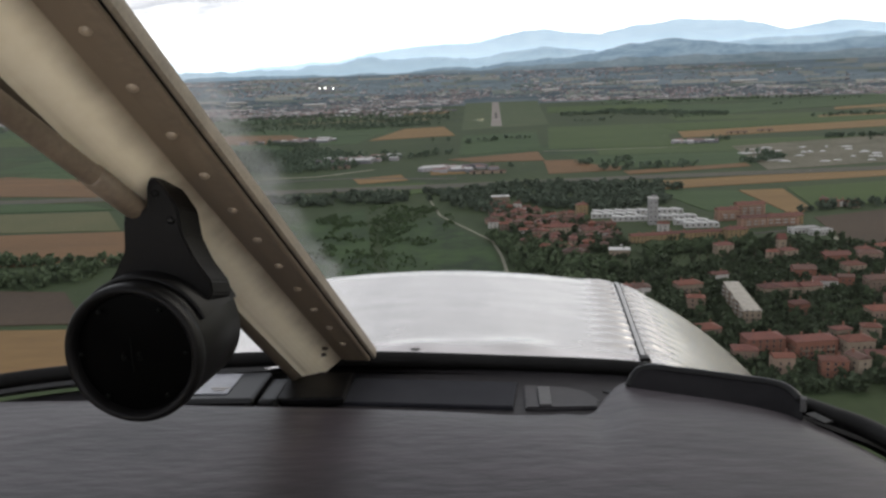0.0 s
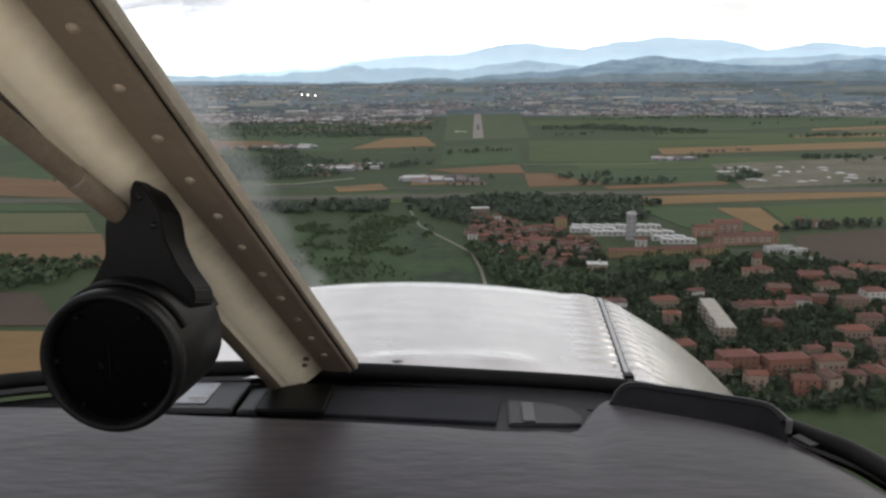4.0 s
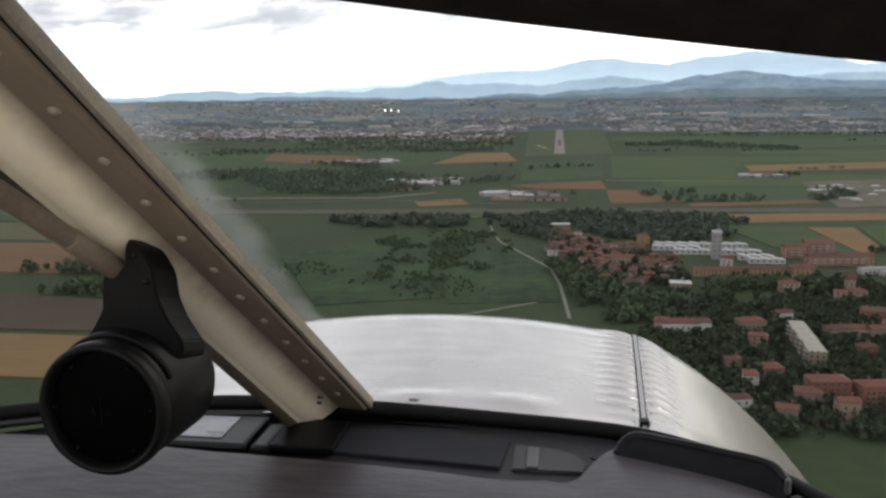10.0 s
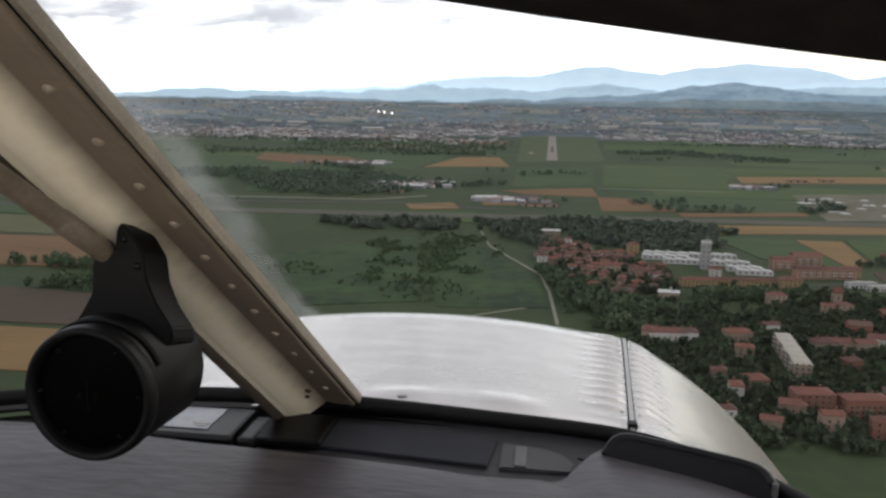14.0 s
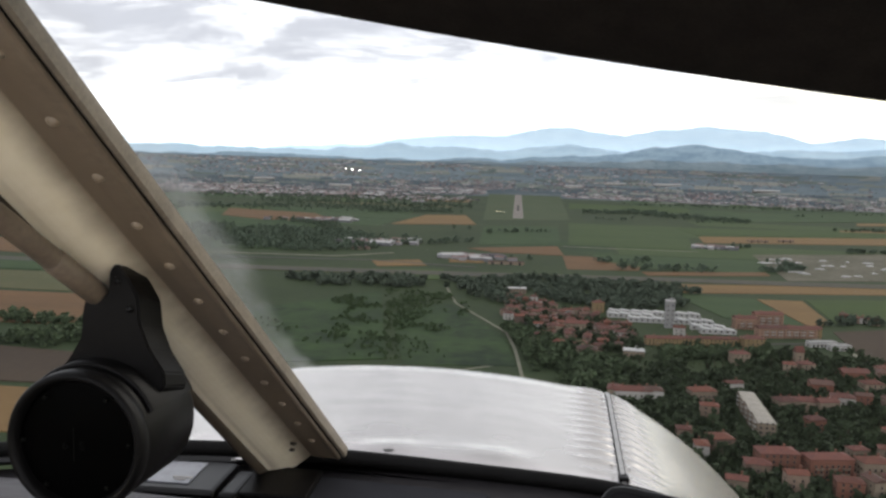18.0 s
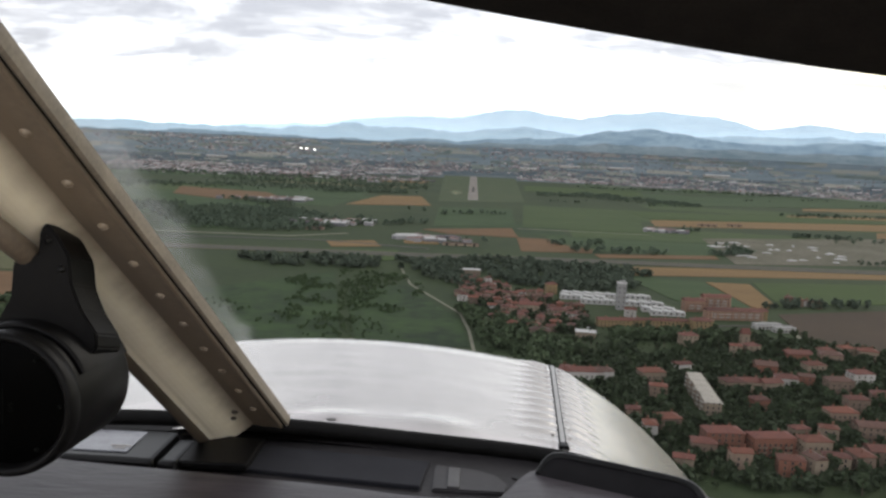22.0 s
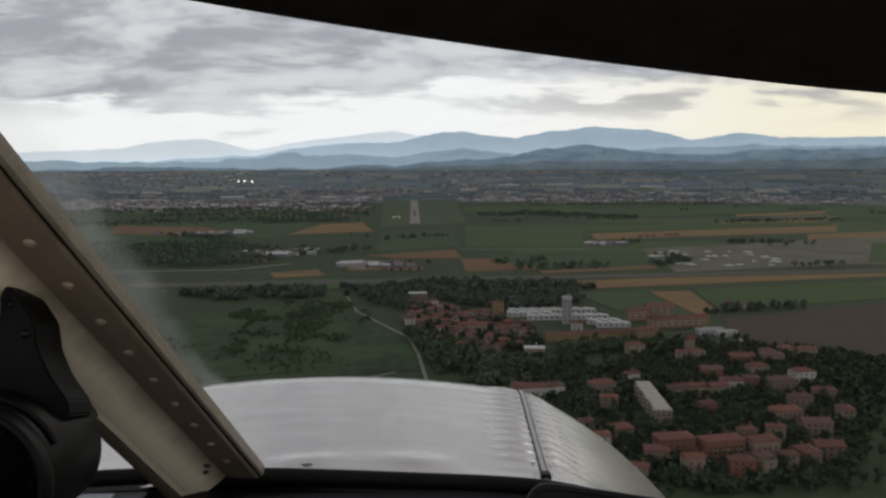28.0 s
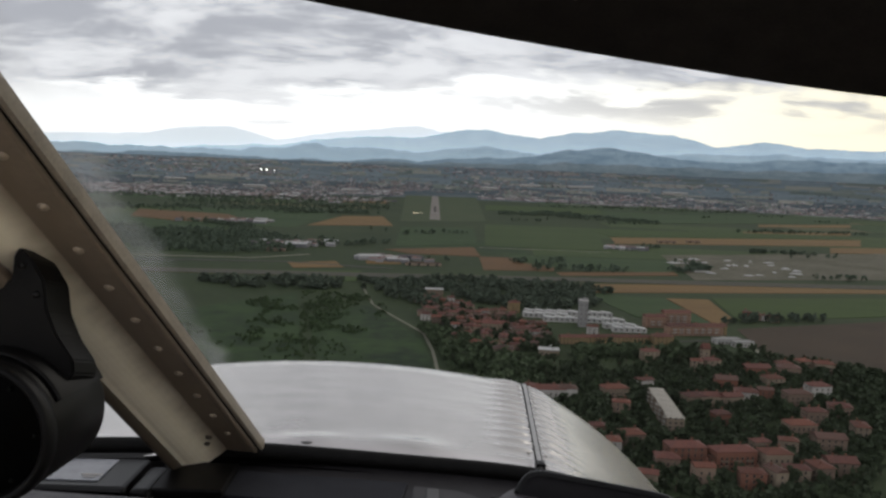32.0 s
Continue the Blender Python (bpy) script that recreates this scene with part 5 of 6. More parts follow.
def build_house(x, y, w, kind, h):
    name, wm, rm, label = KIND[kind]
    if kind in ("red",):
        wm = RND.choice(("render", "creamwall", "whitewall", "brickwall", "creamwall", "render"))
        rm = RND.choice(("roof", "roof", "roof2", "roof3"))
    if kind == "apt":
        wm = RND.choice(("brickwall", "creamwall", "brickwall", "render"))
        rm = RND.choice(("roof", "roof3"))
    if kind == "red" and y < 760:
        h += RND.choice((1.5, 3.0, 3.5))
    d = {"row": 9.0, "brick": 12.0, "apt": 12.0, "barn": 9.0, "tow": w}.get(kind, min(max(w * RND.uniform(0.6, 0.85), 8.0), 13.0))
    yaw = RND.uniform(-14, 16) + (90 if kind == "red" and w < 15 and RND.random() < 0.35 else 0)
    if kind in ("row", "brick"):
        yaw = RND.uniform(4, 9)
    y += d / 2
    x += 12.0 if kind == "brick" else 0.0
    TAKEN.append((x, y, max(w, d) * 0.55))
    ho = empty(name, pose(x, y, 0, 0, 0, yaw))
    tagged(ho, label, "building", group="village houses")
    bm = bmesh.new()
    box(bm, (0, 0, h / 2 - 0.25), (w, d, h + 0.5))
    part("wall", bm, M[wm], ho)
    if kind in ("flat", "barn"):
        bm = bmesh.new()
        box(bm, (0, 0, h + 0.2), (w + 0.8, d + 0.8, 0.4))
        if kind == "flat":
            box(bm, (w * 0.2, 0, h + 0.9), (3, 2.5, 1.4))
        part("roof", bm, M[rm], ho)
        top = h
    else:
        bm, top = roof_mesh(w, d, h, 1.2 if kind == "tow" else 0.36, kind in ("red", "cream", "white", "yel", "apt", "tow") and RND.random() < 0.8)
        part("roof", bm, M[rm], ho)
    if kind not in ("flat", "barn", "tow"):
        for k in range(2 if w > 14 else 1):
            bm = bmesh.new()
            cx = w * (0.22 - 0.45 * k)
            box(bm, (cx, d * 0.16, h + 1.6), (0.8, 0.8, 2.6))
            box(bm, (cx, d * 0.16, h + 3.0), (1.1, 1.1, 0.25))
            part("chimney", bm, M["brickwall"], ho)
    wall_windows(ho, w, d, h, WINBIG if kind == "barn" else WIN, 3.2 if kind in ("apt", "brick") else 3.9)
    if kind in ("apt", "brick"):
        for f in range(1, int(h // 3.1)):
            for k in range(max(1, int(w // 8))):
                u = (k - (max(1, int(w // 8)) - 1) / 2) * 7.6
                bm = bmesh.new()
                box(bm, (0, -0.7, 0), (4.2, 1.5, 0.18))
                box(bm, (0, -1.4, 0.5), (4.2, 0.1, 0.9))
                box(bm, (-2.05, -0.7, 0.5), (0.1, 1.4, 0.9))
                box(bm, (2.05, -0.7, 0.5), (0.1, 1.4, 0.9))
                bmesh.ops.transform(bm, matrix=Matrix.Translation((u, -d / 2, f * 3.1 + 0.1)), verts=bm.verts)
                part("balcony", bm, M["whitewall"] if kind == "brick" else M["creamwall"], ho)
    if kind in ("red", "cream", "white", "yel"):
        bm = bmesh.new()
        box(bm, (w * 0.12, -d / 2 - 0.03, 1.1), (1.1, 0.12, 2.2))
        part("door", bm, M["bark"], ho, "brown wooden door")
    return ho


def cottages():
    """The old village: wide fronts are rows of small houses, with more of them behind."""
    rng = random.Random(77)
    out = []
    for x, y, w, kind, h in HOMES:
        if kind == "red" and y > 760 and w > 14:
            n = max(2, round(w / 9.5))
            for k in range(n):
                out.append((x + (k - (n - 1) / 2) * w / n * 1.08, y + rng.uniform(-11, 11), rng.uniform(7.5, 11.0), rng.choice(("red", "red", "red", "cream", "white")), rng.uniform(5.5, 8.0)))
        else:
            out.append((x, y, w, kind, h))
    for _ in range(400):
        t = rng.random()
        x, y = 2 + 100 * t + rng.uniform(-18, 18), 985 - 190 * t + rng.uniform(-45, 75)
        if len(out) > len(HOMES) + 62 or all((x - p[0]) ** 2 + (y - p[1]) ** 2 > (8 + p[2] * 0.5) ** 2 for p in out) is False:
            continue
        out.append((x, y, rng.uniform(7.0, 10.5), rng.choice(("red", "red", "cream")), rng.uniform(4.5, 7.0)))
    return out


for h_ in cottages():
    build_house(*h_)


def build_long_block():
    """The long white block of flats with a stepped pale roof."""
    a, b = Vector((165, 540, 0)), Vector((171, 616, 0))
    L, w, h = (b - a).length, 11.0, 11.0
    yaw = math.degrees(math.atan2(-(b - a).x, (b - a).y))
    c = (a + b) / 2
    ho = empty("apartment_block", pose(c.x, c.y, 0, 0, 0, yaw))
    tagged(ho, "long white apartment block with a stepped pale roof", "building")
    n = 6
    for k in range(n):
        y0 = -L / 2 + L * (k + 0.5) / n
        s = (k % 2) * 0.8
        bm = bmesh.new()
        box(bm, (s * 0.5, y0, h / 2 - 0.25), (w - s, L / n - 0.05, h + 0.5))
        part("wall", bm, M["creamwall"], ho)
        bm, _ = roof_mesh(w - s, L / n - 0.6, h, 0.16, True)
        bmesh.ops.translate(bm, vec=(s * 0.5, y0, 0), verts=bm.verts)
        part("roof", bm, M["flatroof"], ho, "pale cream roof")
    for f in range(4):
        for k in range(20):
            y0 = -L / 2 + 2.5 + (L - 5) * k / 19
            for sx, turn in ((-1, 270), (1, 90)):
                put("window", WIN, ho, Matrix.Translation((sx * (w / 2 + 0.02), y0, 1.7 + f * 3.0)) @ Matrix.Rotation(radians(turn), 4, "Z"))
        for k in range(3):
            put("window", WIN, ho, Matrix.Translation(((k - 1) * 3.6, -L / 2 - 0.02, 1.7 + f * 3.0)))
    for f in range(1, 4):
        for k in range(5):
            bm = bmesh.new()
            y0 = -L / 2 + L * (k + 0.5) / 5
            box(bm, (-w / 2 - 0.6, y0, f * 3.0 + 0.1), (1.3, 5.0, 0.18))
            box(bm, (-w / 2 - 1.2, y0, f * 3.0 + 0.6), (0.1, 5.0, 0.9))
            part("balcony", bm, M["whitewall"], ho)
    TAKEN.append((c.x, c.y, 16))
    TAKEN.append((a.x, a.y + 12, 16))
    TAKEN.append((b.x, b.y - 12, 16))


build_long_block()


def build_factory():
    fa = empty("factory", Matrix.Translation((165, 945, 0)))
    tagged(fa, "white factory halls with rows of sawtooth roofs", "factory")
    for k, (x0, x1, y) in enumerate(((112, 214, 975), (108, 160, 956), (128, 220, 934), (190, 226, 905), (196, 232, 887))):
        w, d, h = x1 - x0, 9.5, 4.2
        bm = bmesh.new()
        box(bm, ((x0 + x1) / 2 - 165, y - 945, h / 2 - 0.2), (w, d, h + 0.4))
        hall = part("hall", bm, M["concrete"], fa)
        n = int(w // 12)
        for i in range(n):
            bm = bmesh.new()
            xa, xb = x0 + w * i / n - 165, x0 + w * (i + 1) / n - 165 - 0.3
            p = [(xa, h), (xb, h), (xb, h + 0.5), (xa, h + 2.0)]
            a_ = [bm.verts.new((q, y - 945 - d / 2 - 0.3, z)) for q, z in p]
            b_ = [bm.verts.new((q, y - 945 + d / 2 + 0.3, z)) for q, z in p]
            bm.faces.new(a_)
            bm.faces.new(b_[::-1])
            for q in range(4):
                bm.faces.new((a_[q], b_[q], b_[(q + 1) % 4], a_[(q + 1) % 4]))
            bmesh.ops.recalc_face_normals(bm, faces=bm.faces[:])
            part("roof_bay", bm, M["sheetroof"], hall)
        for i in range(int(w // 6)):
            put("window", WINBIG, hall, Matrix.Translation((x0 - 165 + 3 + 6 * i, y - 945 - d / 2 - 0.02, 2.8)))
        for q in range(4):
            TAKEN.append((x0 + w * (q + 0.5) / 4, y, 14))


build_factory()


def build_silo():
    si = empty("silo_tower", Matrix.Translation((168, 908, 0)))
    tagged(si, "tall grey concrete silo tower above the factory", "tower")
    bm = bbox((0, 0, 14), (9.4, 8.6, 28.5), 0.3)
    part("shaft", bm, M["greyroof"], si)
    bm = bbox((0, 0, 29.0), (10.1, 9.3, 1.6), 0.2)
    part("parapet", bm, M["concrete"], si, "pale parapet")
    bm = bbox((1.5, 0.5, 30.6), (5, 4, 2.0), 0.1)
    part("lift_house", bm, M["greyroof"], si)
    for k in range(5):
        for u in (-2.5, 2.5):
            put("window", WIN, si, Matrix.Translation((u, -4.33, 4 + 5 * k)))


build_silo()

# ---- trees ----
# bluish leaves: the far air's haze is in the colour
M["farleaf"] = mat("hazed_far_leaves", (0.054, 0.072, 0.074), (0.078, 0.098, 0.098), 0.9, scale=0.05, spec=0.1)


def leaf_cloud(rng, n, centres, size):
    """Loose leaf clumps: bent cards gathered round several centres."""
    verts, faces = [], []
    for _ in range(n):
        c, rad = rng.choice(centres)
        v = Vector((rng.gauss(0, 1), rng.gauss(0, 1), rng.gauss(0, 1))).normalized() * rng.uniform(0.55, 1.08)
        p = Vector(c) + Vector((v.x * rad[0], v.y * rad[1], v.z * rad[2]))
        m = Euler((rng.uniform(0, 6.3), rng.uniform(0, 6.3), rng.uniform(0, 6.3))).to_matrix()
        s = size * rng.uniform(0.6, 1.3)
        k = len(verts)
        for q in ((-s, -s * 0.6, 0), (s, -s * 0.7, s * 0.25), (s * 0.8, s * 0.7, 0), (-s * 0.7, s * 0.6, s * 0.3)):
            verts.append(p + m @ Vector(q))
        faces += [(k, k + 1, k + 2), (k, k + 2, k + 3)]
    return verts, faces


def build_tree(seed, tall, spread, label):
    rng = random.Random(seed)
    tr = empty("tree")
    tagged(tr, label, "tree", group="village trees")
    h = tall
    bm = bmesh.new()
    tube(bm, [(0, 0, -0.3), (0.1, 0, h * 0.25), (0.0, 0.15, h * 0.5), (0.1, 0.1, h * 0.85)], [0.32, 0.24, 0.17, 0.05], 7)
    for k in range(6):
        a, z = rng.uniform(0, 6.3), h * rng.uniform(0.25, 0.6)
        r = spread * rng.uniform(0.4, 0.7)
        tube(bm, [(0, 0, z), (r * 0.5 * math.cos(a), r * 0.5 * math.sin(a), z + h * 0.10), (r * math.cos(a), r * math.sin(a), z + h * 0.24)], [0.12, 0.08, 0.03], 5)
    part("trunk", bm, M["bark"], tr)
    cs = []
    for k in range(9):
        a, q = rng.uniform(0, 6.3), rng.random()
        r = spread * 0.55 * math.sqrt(rng.random())
        z = h * (0.42 + 0.46 * q)
        k2 = (1.0 - 0.5 * abs(q - 0.35)) * spread * 0.42
        cs.append(((r * math.cos(a), r * math.sin(a), z), (k2, k2, k2 * 0.8)))
    v, f = leaf_cloud(rng, 520, cs, 0.5)
    me = bpy.data.meshes.new("crown")
    me.from_pydata(v, [], f)
    me.materials.append(M["leaf"])
    me.update()
    ob = new("crown", me)
    ob.parent = tr
    return tr


SORTS = [
    build_tree(1, 10.5, 4.6, "broad dark green leafy tree among houses"),
    build_tree(2, 8.0, 3.6, "round green garden tree among houses"),
    build_tree(3, 13.5, 4.0, "tall dark green leafy tree among houses"),
    build_tree(4, 12.0, 2.2, "slim tall green poplar tree among houses"),
    build_tree(5, 6.0, 3.2, "low bushy green tree among houses"),
]


def free(x, y, r):
    return all((x - a) ** 2 + (y - b) ** 2 > (c + r) ** 2 for a, b, c in TAKEN)


def village_trees():
    rng = random.Random(5)
    made = 0
    tries = 0
    first = list(SORTS)
    while made < 290 and tries < 9000:
        tries += 1
        x, y = rng.uniform(70, 400), rng.uniform(425, 800)
        if y > 560 and x > 60 + 0.42 * y or x < 0.16 * y + 10 and rng.random() < 0.5:
            continue
        if any(inside(x, y, p) for p in POLY[:22]) or not free(x, y, 1.5):
            continue
        TAKEN.append((x, y, 1.6))
        s = first[made] if made < len(first) else rng.choice(SORTS)
        m = pose(x, y, 0, 0, 0, rng.uniform(0, 360))
        if made < len(first):
            s.matrix_basis = m
        else:
            c = copy_thing(s, m)
            k = rng.uniform(0.8, 1.2)
            c.scale = (k, k, k * rng.uniform(0.9, 1.1))
        made += 1


village_trees()


def woods(name, label, spots, size, seed, cards=18, material="leaf"):
    """Many trees too far to count: each a low trunk and a ragged crown of cards."""
    rng = np.random.default_rng(seed)
    n = len(spots)
    sp = np.array(spots, float)
    hgt = size * rng.uniform(0.6, 1.25, n)
    base = np.repeat(sp, cards, 0)
    hh = np.repeat(hgt, cards)
    v = rng.normal(size=(n * cards, 3))
    v /= np.linalg.norm(v, axis=1)[:, None]
    v *= rng.uniform(0.4, 1.0, (n * cards, 1))
    c = np.stack([base[:, 0] + v[:, 0] * hh * 0.42, base[:, 1] + v[:, 1] * hh * 0.42, base[:, 2] + hh * 0.55 + v[:, 2] * hh * 0.45], 1)
    e1 = rng.normal(size=(n * cards, 3))
    e1 /= np.linalg.norm(e1, axis=1)[:, None]
    e2 = np.cross(e1, rng.normal(size=(n * cards, 3)))
    e2 /= np.linalg.norm(e2, axis=1)[:, None]
    s = (hh * rng.uniform(0.10, 0.20, n * cards))[:, None]
    quad = np.stack([c - e1 * s - e2 * s * 0.7, c + e1 * s - e2 * s, c + e1 * s * 0.8 + e2 * s, c - e1 * s * 0.7 + e2 * s * 0.8], 1).reshape(-1, 3)
    k = np.arange(n * cards)[:, None] * 4
    faces = np.concatenate([np.concatenate([k, k + 1, k + 2], 1), np.concatenate([k, k + 2, k + 3], 1)])
    me = bpy.data.meshes.new(name)
    me.from_pydata(quad.tolist(), [], faces.tolist())
    me.materials.append(M[material])
    me.update()
    ob = new(name, me)
    tagged(ob, label, "woods", kind="stuff")


def fill(rng, poly, n):
    xs, ys = [p[0] for p in poly], [p[1] for p in poly]
    out = []
    while len(out) < n:
        x, y = rng.uniform(min(xs), max(xs)), rng.uniform(min(ys), max(ys))
        if inside(x, y, poly):
            out.append((x, y, rise(math.hypot(x, y))))
    return out


def line(rng, a, b, n, wide):
    return [(a[0] + (b[0] - a[0]) * t + rng.gauss(0, wide), a[1] + (b[1] - a[1]) * t + rng.gauss(0, wide), 0.0) for t in [rng.random() for _ in range(n)]]


def plant():
    rng = random.Random(21)
    near = fill(rng, [(-46, 1195), (36, 1250), (118, 1236), (237, 1210), (261, 1143), (200, 1030), (120, 985), (57, 1040), (17, 1102)], 620)
    near += fill(rng, [(-40, 896), (-3, 833), (17, 722), (20, 631), (89, 639), (100, 700), (57, 790), (25, 831)], 330)
    scrub = fill(rng, [(-215, 990), (-154, 1075), (-60, 1060), (-45, 944), (-60, 840), (-113, 765), (-170, 780)], 1500)
    scrub += fill(rng, [(-330, 800), (-200, 760), (-120, 690), (-40, 720), (-90, 790), (-260, 850)], 300)
    scrub = [p for p in scrub if noise.fractal(Vector((p[0] * 0.022, p[1] * 0.014, 2.0)), 1.0, 2.0, 4) > 0.0]
    near += fill(rng, [(-310, 1085), (-100, 1105), (-20, 1120), (-30, 1190), (-170, 1180), (-310, 1150)], 520)
    near = [p for p in near if p[0] > 40 or noise.fractal(Vector((p[0] * 0.016, p[1] * 0.022, 5.0)), 1.0, 2.0, 4) > -0.12]
    near += line(rng, (-60, 1130), (0, 1010), 60, 12)
    near += fill(rng, [(138, 775), (240, 790), (228, 745), (208, 768), (149, 755), (130, 720)], 240)
    near += line(rng, (330, 960), (470, 1000), 40, 8)
    near += line(rng, (385, 1010), (470, 1050), 50, 9)
    near += line(rng, (-430, 690), (-370, 757), 90, 16)
    near += line(rng, (-540, 790), (-350, 765), 70, 9)
    near = [p for p in near if not any(inside(p[0], p[1], q) for q in POLY[13:17]) and not inside(p[0], p[1], [(149, 745), (208, 765), (194, 712), (144, 698)])]
    low = [p for p in fill(rng, [(62, 620), (142, 645), (126, 535), (124, 465), (122, 426), (70, 425), (60, 560)], 420) if free(p[0], p[1], 2.0)]
    low += [p for p in fill(rng, [(70, 425), (230, 425), (420, 700), (380, 760), (250, 800), (90, 700)], 3300) if free(p[0], p[1], 0.6)]
    low = [p for p in low if not inside(p[0], p[1], [(149, 745), (208, 765), (194, 712), (144, 698)])]
    low += [p for p in fill(rng, [(-5, 1010), (40, 1010), (125, 880), (125, 770), (20, 770), (15, 880)], 420) if free(p[0], p[1], 1.0)]
    woods("woodland", "dense dark green trees and bushes round the village", [p for p in near if p[1] < 930], 9.5, 3, 42)
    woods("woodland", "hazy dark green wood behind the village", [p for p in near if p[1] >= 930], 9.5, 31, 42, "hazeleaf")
    woods("orchard", "leafy green trees in gardens between the houses", low, 6.8, 13, 34)
    woods("scrub", "dark low bushes scattered over the meadow", scrub, 3.6, 12, 26, "bushleaf")
    shrubs = [p for p in fill(rng, [(70, 425), (230, 425), (430, 700), (380, 780), (250, 810), (60, 900), (0, 900)], 1500) if free(p[0], p[1], -1.5)]
    woods("shrubbery", "low green bushes in gardens between houses", shrubs, 2.6, 8, 14)
    far = fill(rng, [(-648, 1701), (-575, 1933), (-385, 1907), (-278, 1730), (-245, 1540), (-375, 1450), (-517, 1480)], 900)
    far += fill(rng, [(-900, 1700), (-800, 1900), (-640, 1930), (-660, 1700)], 260)
    far += fill(rng, [(215, 3000), (441, 3150), (610, 2960), (751, 2760), (706, 2660), (538, 2740), (383, 2920), (206, 2870)], 420)
    far += line(rng, (-240, 1640), (-90, 1750), 50, 12)
    far += line(rng, (180, 1400), (330, 1420), 40, 12)
    far += line(rng, (120, 1480), (230, 1500), 20, 10)
    far += line(rng, (420, 1440), (495, 1480), 40, 7)
    far += line(rng, (470, 1600), (490, 1480), 26, 6)
    far += line(rng, (700, 1840), (830, 1830), 50, 8)
    far += line(rng, (430, 1850), (500, 1860), 12, 6)
    far += line(rng, (-620, 2150), (-420, 2000), 70, 16)
    far += line(rng, (-460, 2600), (-200, 2700), 110, 20)
    far += line(rng, (-60, 2000), (60, 2050), 26, 20)
    far += line(rng, (900, 2480), (1300, 2560), 70, 16)
    far += line(rng, (500, 3600), (1400, 3700), 150, 26)
    far += line(rng, (-900, 3000), (-150, 3000), 320, 60)
    far += line(rng, (-1100, 2500), (-300, 2850), 300, 70)
    far += line(rng, (-1300, 3300), (-200, 3350), 420, 90)
    for _ in range(30):
        a = rng.uniform(-0.5, 0.52)
        r = rng.uniform(1450, 4200)
        x, y = r * math.sin(a), r * math.cos(a)
        t = rng.uniform(-0.3, 0.3)
        far += line(rng, (x, y), (x + 140 * math.cos(t), y + 140 * math.sin(t)), rng.randint(3, 12), 4)
    far = [p for p in far if not (-150 < p[0] < 230 and 2380 < p[1] < 4400)]
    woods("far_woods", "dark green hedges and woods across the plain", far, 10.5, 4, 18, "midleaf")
    town = []
    for _ in range(12000):
        a = rng.uniform(-0.62, 0.62)
        r = 3500 + 1150 * rng.random() ** 1.3
        x, y = r * math.sin(a), r * math.cos(a)
        if -170 < x < 240 and y < 4400 or (a > -0.05 and r < 4180):
            continue
        if noise.fractal(Vector((x * 0.004, r * 0.022, 4.0)), 1.0, 2.0, 3) < -0.05:
            continue
        town.append((x, y, rise(r)))
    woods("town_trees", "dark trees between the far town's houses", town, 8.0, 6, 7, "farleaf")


plant()


def far_fields():
    """Fields on the rising foot of the hills, long and thin from here."""
    rng = random.Random(33)
    verts, faces = [], []
    for _ in range(420):
        a = rng.uniform(-0.6, 0.6)
        r = rng.uniform(3900, 4800)
        if a < -0.05 and r < 4300 or -0.05 < a < 0.08 and r < 4420:
            continue
        w, d = rng.uniform(0.008, 0.05), rng.uniform(12, 60)
        k = len(verts)
        for aa, rr in ((a, r), (a + w, r + rng.uniform(-8, 8)), (a + w, r + d), (a, r + d + rng.uniform(-8, 8))):
            verts.append((rr * math.sin(aa), rr * math.cos(aa), rise(rr) + 1.0))
        faces.append((k, k + 1, k + 2, k + 3))
    me = bpy.data.meshes.new("far_fields")
    me.from_pydata(verts, [], faces)
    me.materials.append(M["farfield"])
    me.update()
    tagged(new("far_fields", me), "thin strips of pale and green fields before the hills", "fields", kind="stuff")


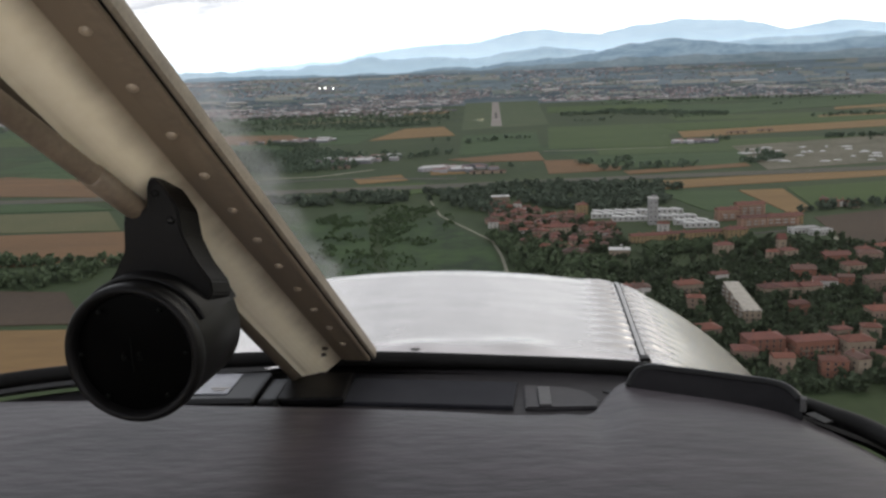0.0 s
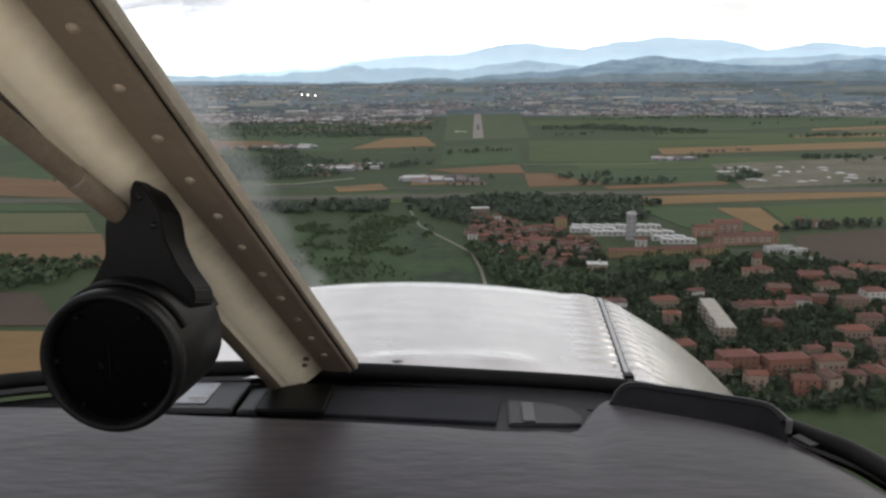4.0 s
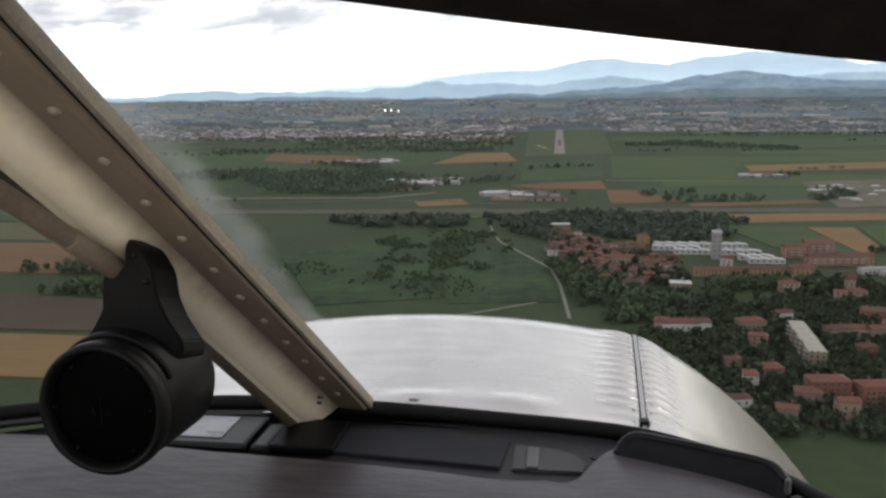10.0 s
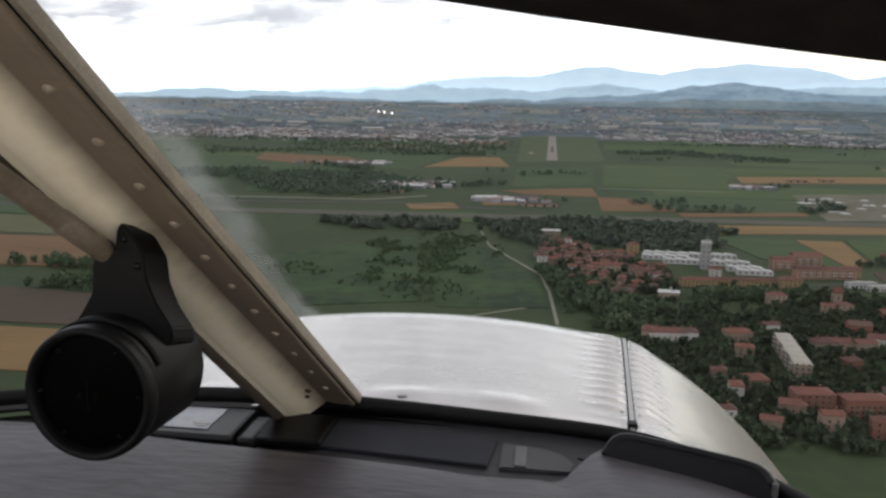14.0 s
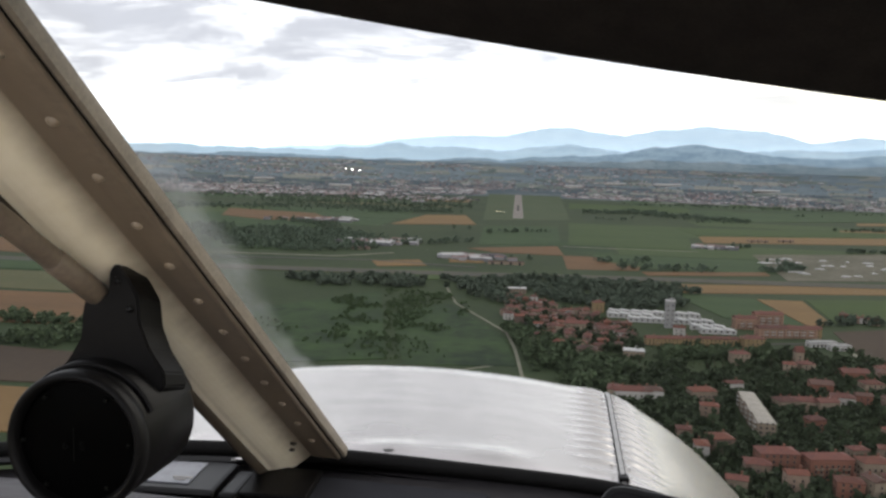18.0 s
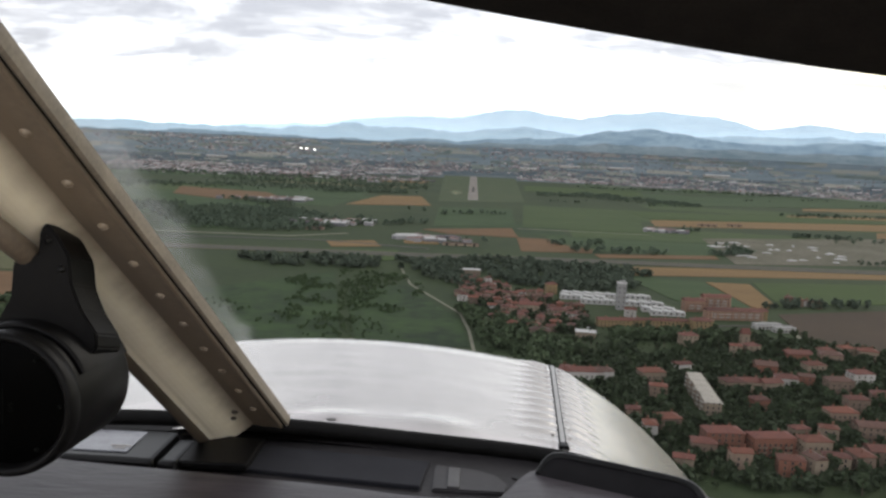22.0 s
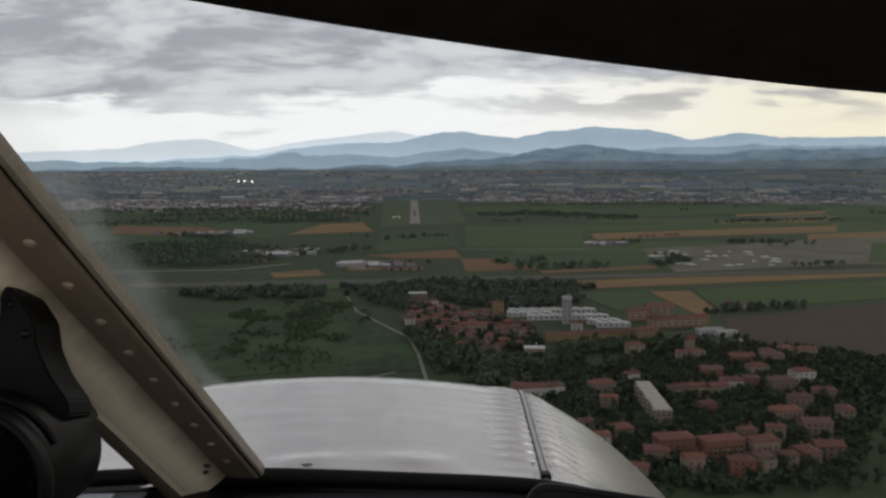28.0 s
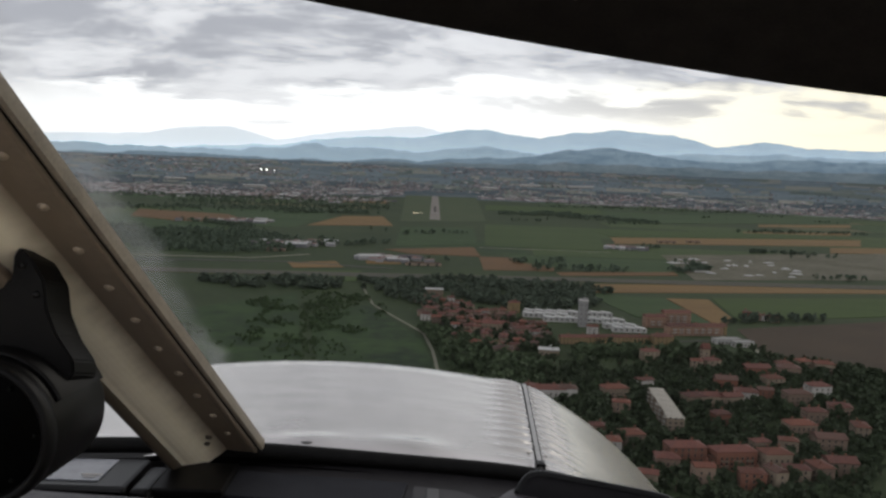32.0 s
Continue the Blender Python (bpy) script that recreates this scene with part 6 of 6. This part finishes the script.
def far_town():
    """The town and hamlets at the foot of the hills: small gabled boxes."""
    rng = random.Random(9)
    verts, faces, idx = [], [], []
    cl = [(rng.uniform(-0.6, 0.6), rng.uniform(4150, 4800), rng.uniform(0.02, 0.08), rng.uniform(25, 70)) for _ in range(60)]
    cl += [(rng.uniform(-0.45, -0.08), rng.uniform(3500, 4500), 0.05, 110) for _ in range(26)]
    cl += [(-0.22, 2230, 0.02, 25), (-0.17, 1660, 0.02, 18), (-0.16, 1690, 0.015, 14), (0.23, 1860, 0.012, 6), (-0.09, 3560, 0.02, 30), (-0.045, 1460, 0.02, 14)]
    for _ in range(8500):
        a0, r0, sa, sr = rng.choice(cl)
        a, r = rng.gauss(a0, sa), rng.gauss(r0, sr)
        x, y = r * math.sin(a), r * math.cos(a)
        if r > 4830 or r < 1400 or (-150 < x < 235 and 2300 < y < 4400):
            continue
        if r < 3000 and rng.random() < 0.6:
            continue
        z = rise(r)
        w, d, h = rng.uniform(8, 20), rng.uniform(7, 12), rng.uniform(4, 7)
        if r > 3300:
            w, d, h = w * 0.75, d * 0.75, h * 0.62
        if rng.random() < 0.06:
            w, d, h = w * 2.6, d * 1.8, h
        yaw = rng.uniform(-0.4, 0.4)
        cx, sx = math.cos(yaw), math.sin(yaw)
        k = len(verts)
        for px, py, pz in ((-1, -1, -3), (1, -1, -3), (1, 1, -3), (-1, 1, -3), (-1, -1, h), (1, -1, h), (1, 1, h), (-1, 1, h), (-1, 0, h + d * 0.2), (1, 0, h + d * 0.2)):
            lx, ly = px * w / 2, py * d / 2
            verts.append((x + lx * cx - ly * sx, y + lx * sx + ly * cx, z + pz))
        faces += [(k, k + 1, k + 5, k + 4), (k + 1, k + 2, k + 6, k + 5), (k + 2, k + 3, k + 7, k + 6), (k + 3, k, k + 4, k + 7)]
        faces += [(k + 4, k + 5, k + 9, k + 8), (k + 6, k + 7, k + 8, k + 9), (k + 5, k + 6, k + 9), (k + 7, k + 4, k + 8)]
        big = w > 24
        idx += [0] * 4 + [2 if big or rng.random() < 0.22 else 1] * 2 + [0] * 2
    me = bpy.data.meshes.new("far_town")
    me.from_pydata(verts, [], faces)
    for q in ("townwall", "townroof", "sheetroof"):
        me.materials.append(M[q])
    me.polygons.foreach_set("material_index", idx)
    me.update()
    tagged(new("far_town", me), "far town of pale and reddish houses at the hills' foot", "town", kind="stuff")


def island(name, a, b, rough=0.9):
    """Colour that differs from piece to piece of one mesh."""
    mt = bpy.data.materials.new(name)
    mt.use_nodes = True
    n, l = mt.node_tree.nodes.new, mt.node_tree.links.new
    p = mt.node_tree.nodes["Principled BSDF"]
    p.inputs["Roughness"].default_value = rough
    g = n("ShaderNodeNewGeometry")
    mx = n("ShaderNodeMix")
    mx.data_type = "RGBA"
    mx.inputs["A"].default_value, mx.inputs["B"].default_value = (*a, 1), (*b, 1)
    l(g.outputs["Random Per Island"], mx.inputs["Factor"])
    l(mx.outputs["Result"], p.inputs["Base Color"])
    return mt


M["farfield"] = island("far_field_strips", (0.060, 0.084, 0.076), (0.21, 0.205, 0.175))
far_fields()
# town colours greyed and bluish, with the distance haze mixed in
M["townwall"] = island("hazed_town_render", (0.085, 0.088, 0.098), (0.26, 0.25, 0.252))
M["townroof"] = island("hazed_town_roofs", (0.078, 0.068, 0.074), (0.190, 0.112, 0.098))
far_town()


def yard_heaps():
    rng = random.Random(14)
    for k in range(34):
        x, y = 455 + 210 * rng.random() ** 1.4, rng.uniform(1395, 1660)
        w, d, h = rng.uniform(6, 26), rng.uniform(5, 12), rng.uniform(1.0, 3.5)
        bm = bmesh.new()
        bmesh.ops.create_icosphere(bm, subdivisions=2, radius=1.0)
        for v in bm.verts:
            q = 1 + 0.35 * noise.noise(v.co * 1.7 + Vector((k * 3.1, 0, 0)))
            v.co = Vector((v.co.x * w / 2 * q, v.co.y * d / 2 * q, max(v.co.z, -0.1) * h * q))
        ob = obj("gravel_mound", bm, M["sheetroof"], smooth=True)
        ob.matrix_world = pose(x, y, 0.3, 0, 0, rng.uniform(-20, 20))
        tagged(ob, "pale heap of rubble in the gravel yard", "heap", group="rubble heaps")


yard_heaps()


def build_shed(name, label, category, x, y, w, d, h, wall, roof):
    z = rise(math.hypot(x, y))
    sh = empty(name, pose(x, y, z, 0, 0, 4))
    tagged(sh, label, category, group="plain sheds")
    bm = bmesh.new()
    box(bm, (0, 0, h / 2 - 1), (w, d, h + 2))
    body = part("wall", bm, M[wall], sh)
    bm, _ = roof_mesh(w, d, h, 0.18, False)
    part("roof", bm, M[roof], sh)
    for k in range(max(2, int(w // 14))):
        bm = bmesh.new()
        box(bm, (-w / 2 + w * (k + 0.5) / max(2, int(w // 14)), -d / 2 - 0.05, 1.9), (3.6, 0.2, 3.8))
        part("door", bm, M["pane"], body)


for x_, y_, w_ in SHEDS:
    build_shed("barn", "long low farm barn beside a wheat field", "barn", x_, y_, w_, 11, 4.5, "creamwall", "roof2")
for x_, y_, w_ in HALLS:
    build_shed("warehouse", "long pale warehouse at the far town's edge", "warehouse", x_, y_, w_, 30, 7, "whitewall", "sheetroof")


def build_car(x, y, yaw, paint, label):
    car = empty("car", pose(x, y, 0.32, 0, 0, yaw))
    tagged(car, label, "car", group="parked cars")
    prof = [(-2.1, 0.45), (-2.1, 0.85), (-1.2, 0.95), (-0.7, 1.42), (0.9, 1.45), (1.6, 1.0), (2.1, 0.9), (2.1, 0.45)]
    bm = bmesh.new()
    a = [bm.verts.new((u, -0.85 + (0.12 if z > 1.2 else 0), z)) for u, z in prof]
    b = [bm.verts.new((u, 0.85 - (0.12 if z > 1.2 else 0), z)) for u, z in prof]
    bm.faces.new(a)
    bm.faces.new(b[::-1])
    for k in range(len(prof)):
        bm.faces.new((a[k], b[k], b[(k + 1) % len(prof)], a[(k + 1) % len(prof)]))
    bmesh.ops.recalc_face_normals(bm, faces=bm.faces[:])
    part("body", bm, M[paint], car)
    for sy in (-1, 1):
        bm = bmesh.new()
        v = [bm.verts.new((u, sy * (0.81 if z < 1.1 else 0.765), z)) for u, z in ((-1.05, 1.0), (-0.65, 1.36), (0.85, 1.38), (1.35, 1.02))]
        bm.faces.new(v)
        r = bmesh.ops.extrude_face_region(bm, geom=bm.faces[:])
        bmesh.ops.translate(bm, vec=(0, sy * 0.05, 0), verts=[q for q in r["geom"] if isinstance(q, bmesh.types.BMVert)])
        part("side_window", bm, M["pane"], car)
    for sx in (-1.3, 1.35):
        for sy in (-0.8, 0.8):
            bm = bmesh.new()
            lathe0(bm, [(-0.1, 0.0), (-0.1, 0.3), (0.1, 0.3), (0.1, 0.0)], (sx, sy, 0.3), (0, 1, 0), 14)
            part("wheel", bm, M["rubber"], car)


for c_ in ((193, 471, 12, "white", "white car parked between the apartment blocks"), (148, 560, 80, "white", "white car parked beside the village street"), (132, 600, 85, "greyroof", "grey car parked beside the village street"), (121, 480, 80, "white", "white car parked beside the village street"), (222, 640, 70, "brickwall", "red car parked beside the village street"), (228, 660, 70, "white", "white car parked beside the village street"), (60, 760, 20, "greyroof", "grey car parked in the old village"), (120, 800, 10, "white", "white car parked near the factory")):
    build_car(*c_)
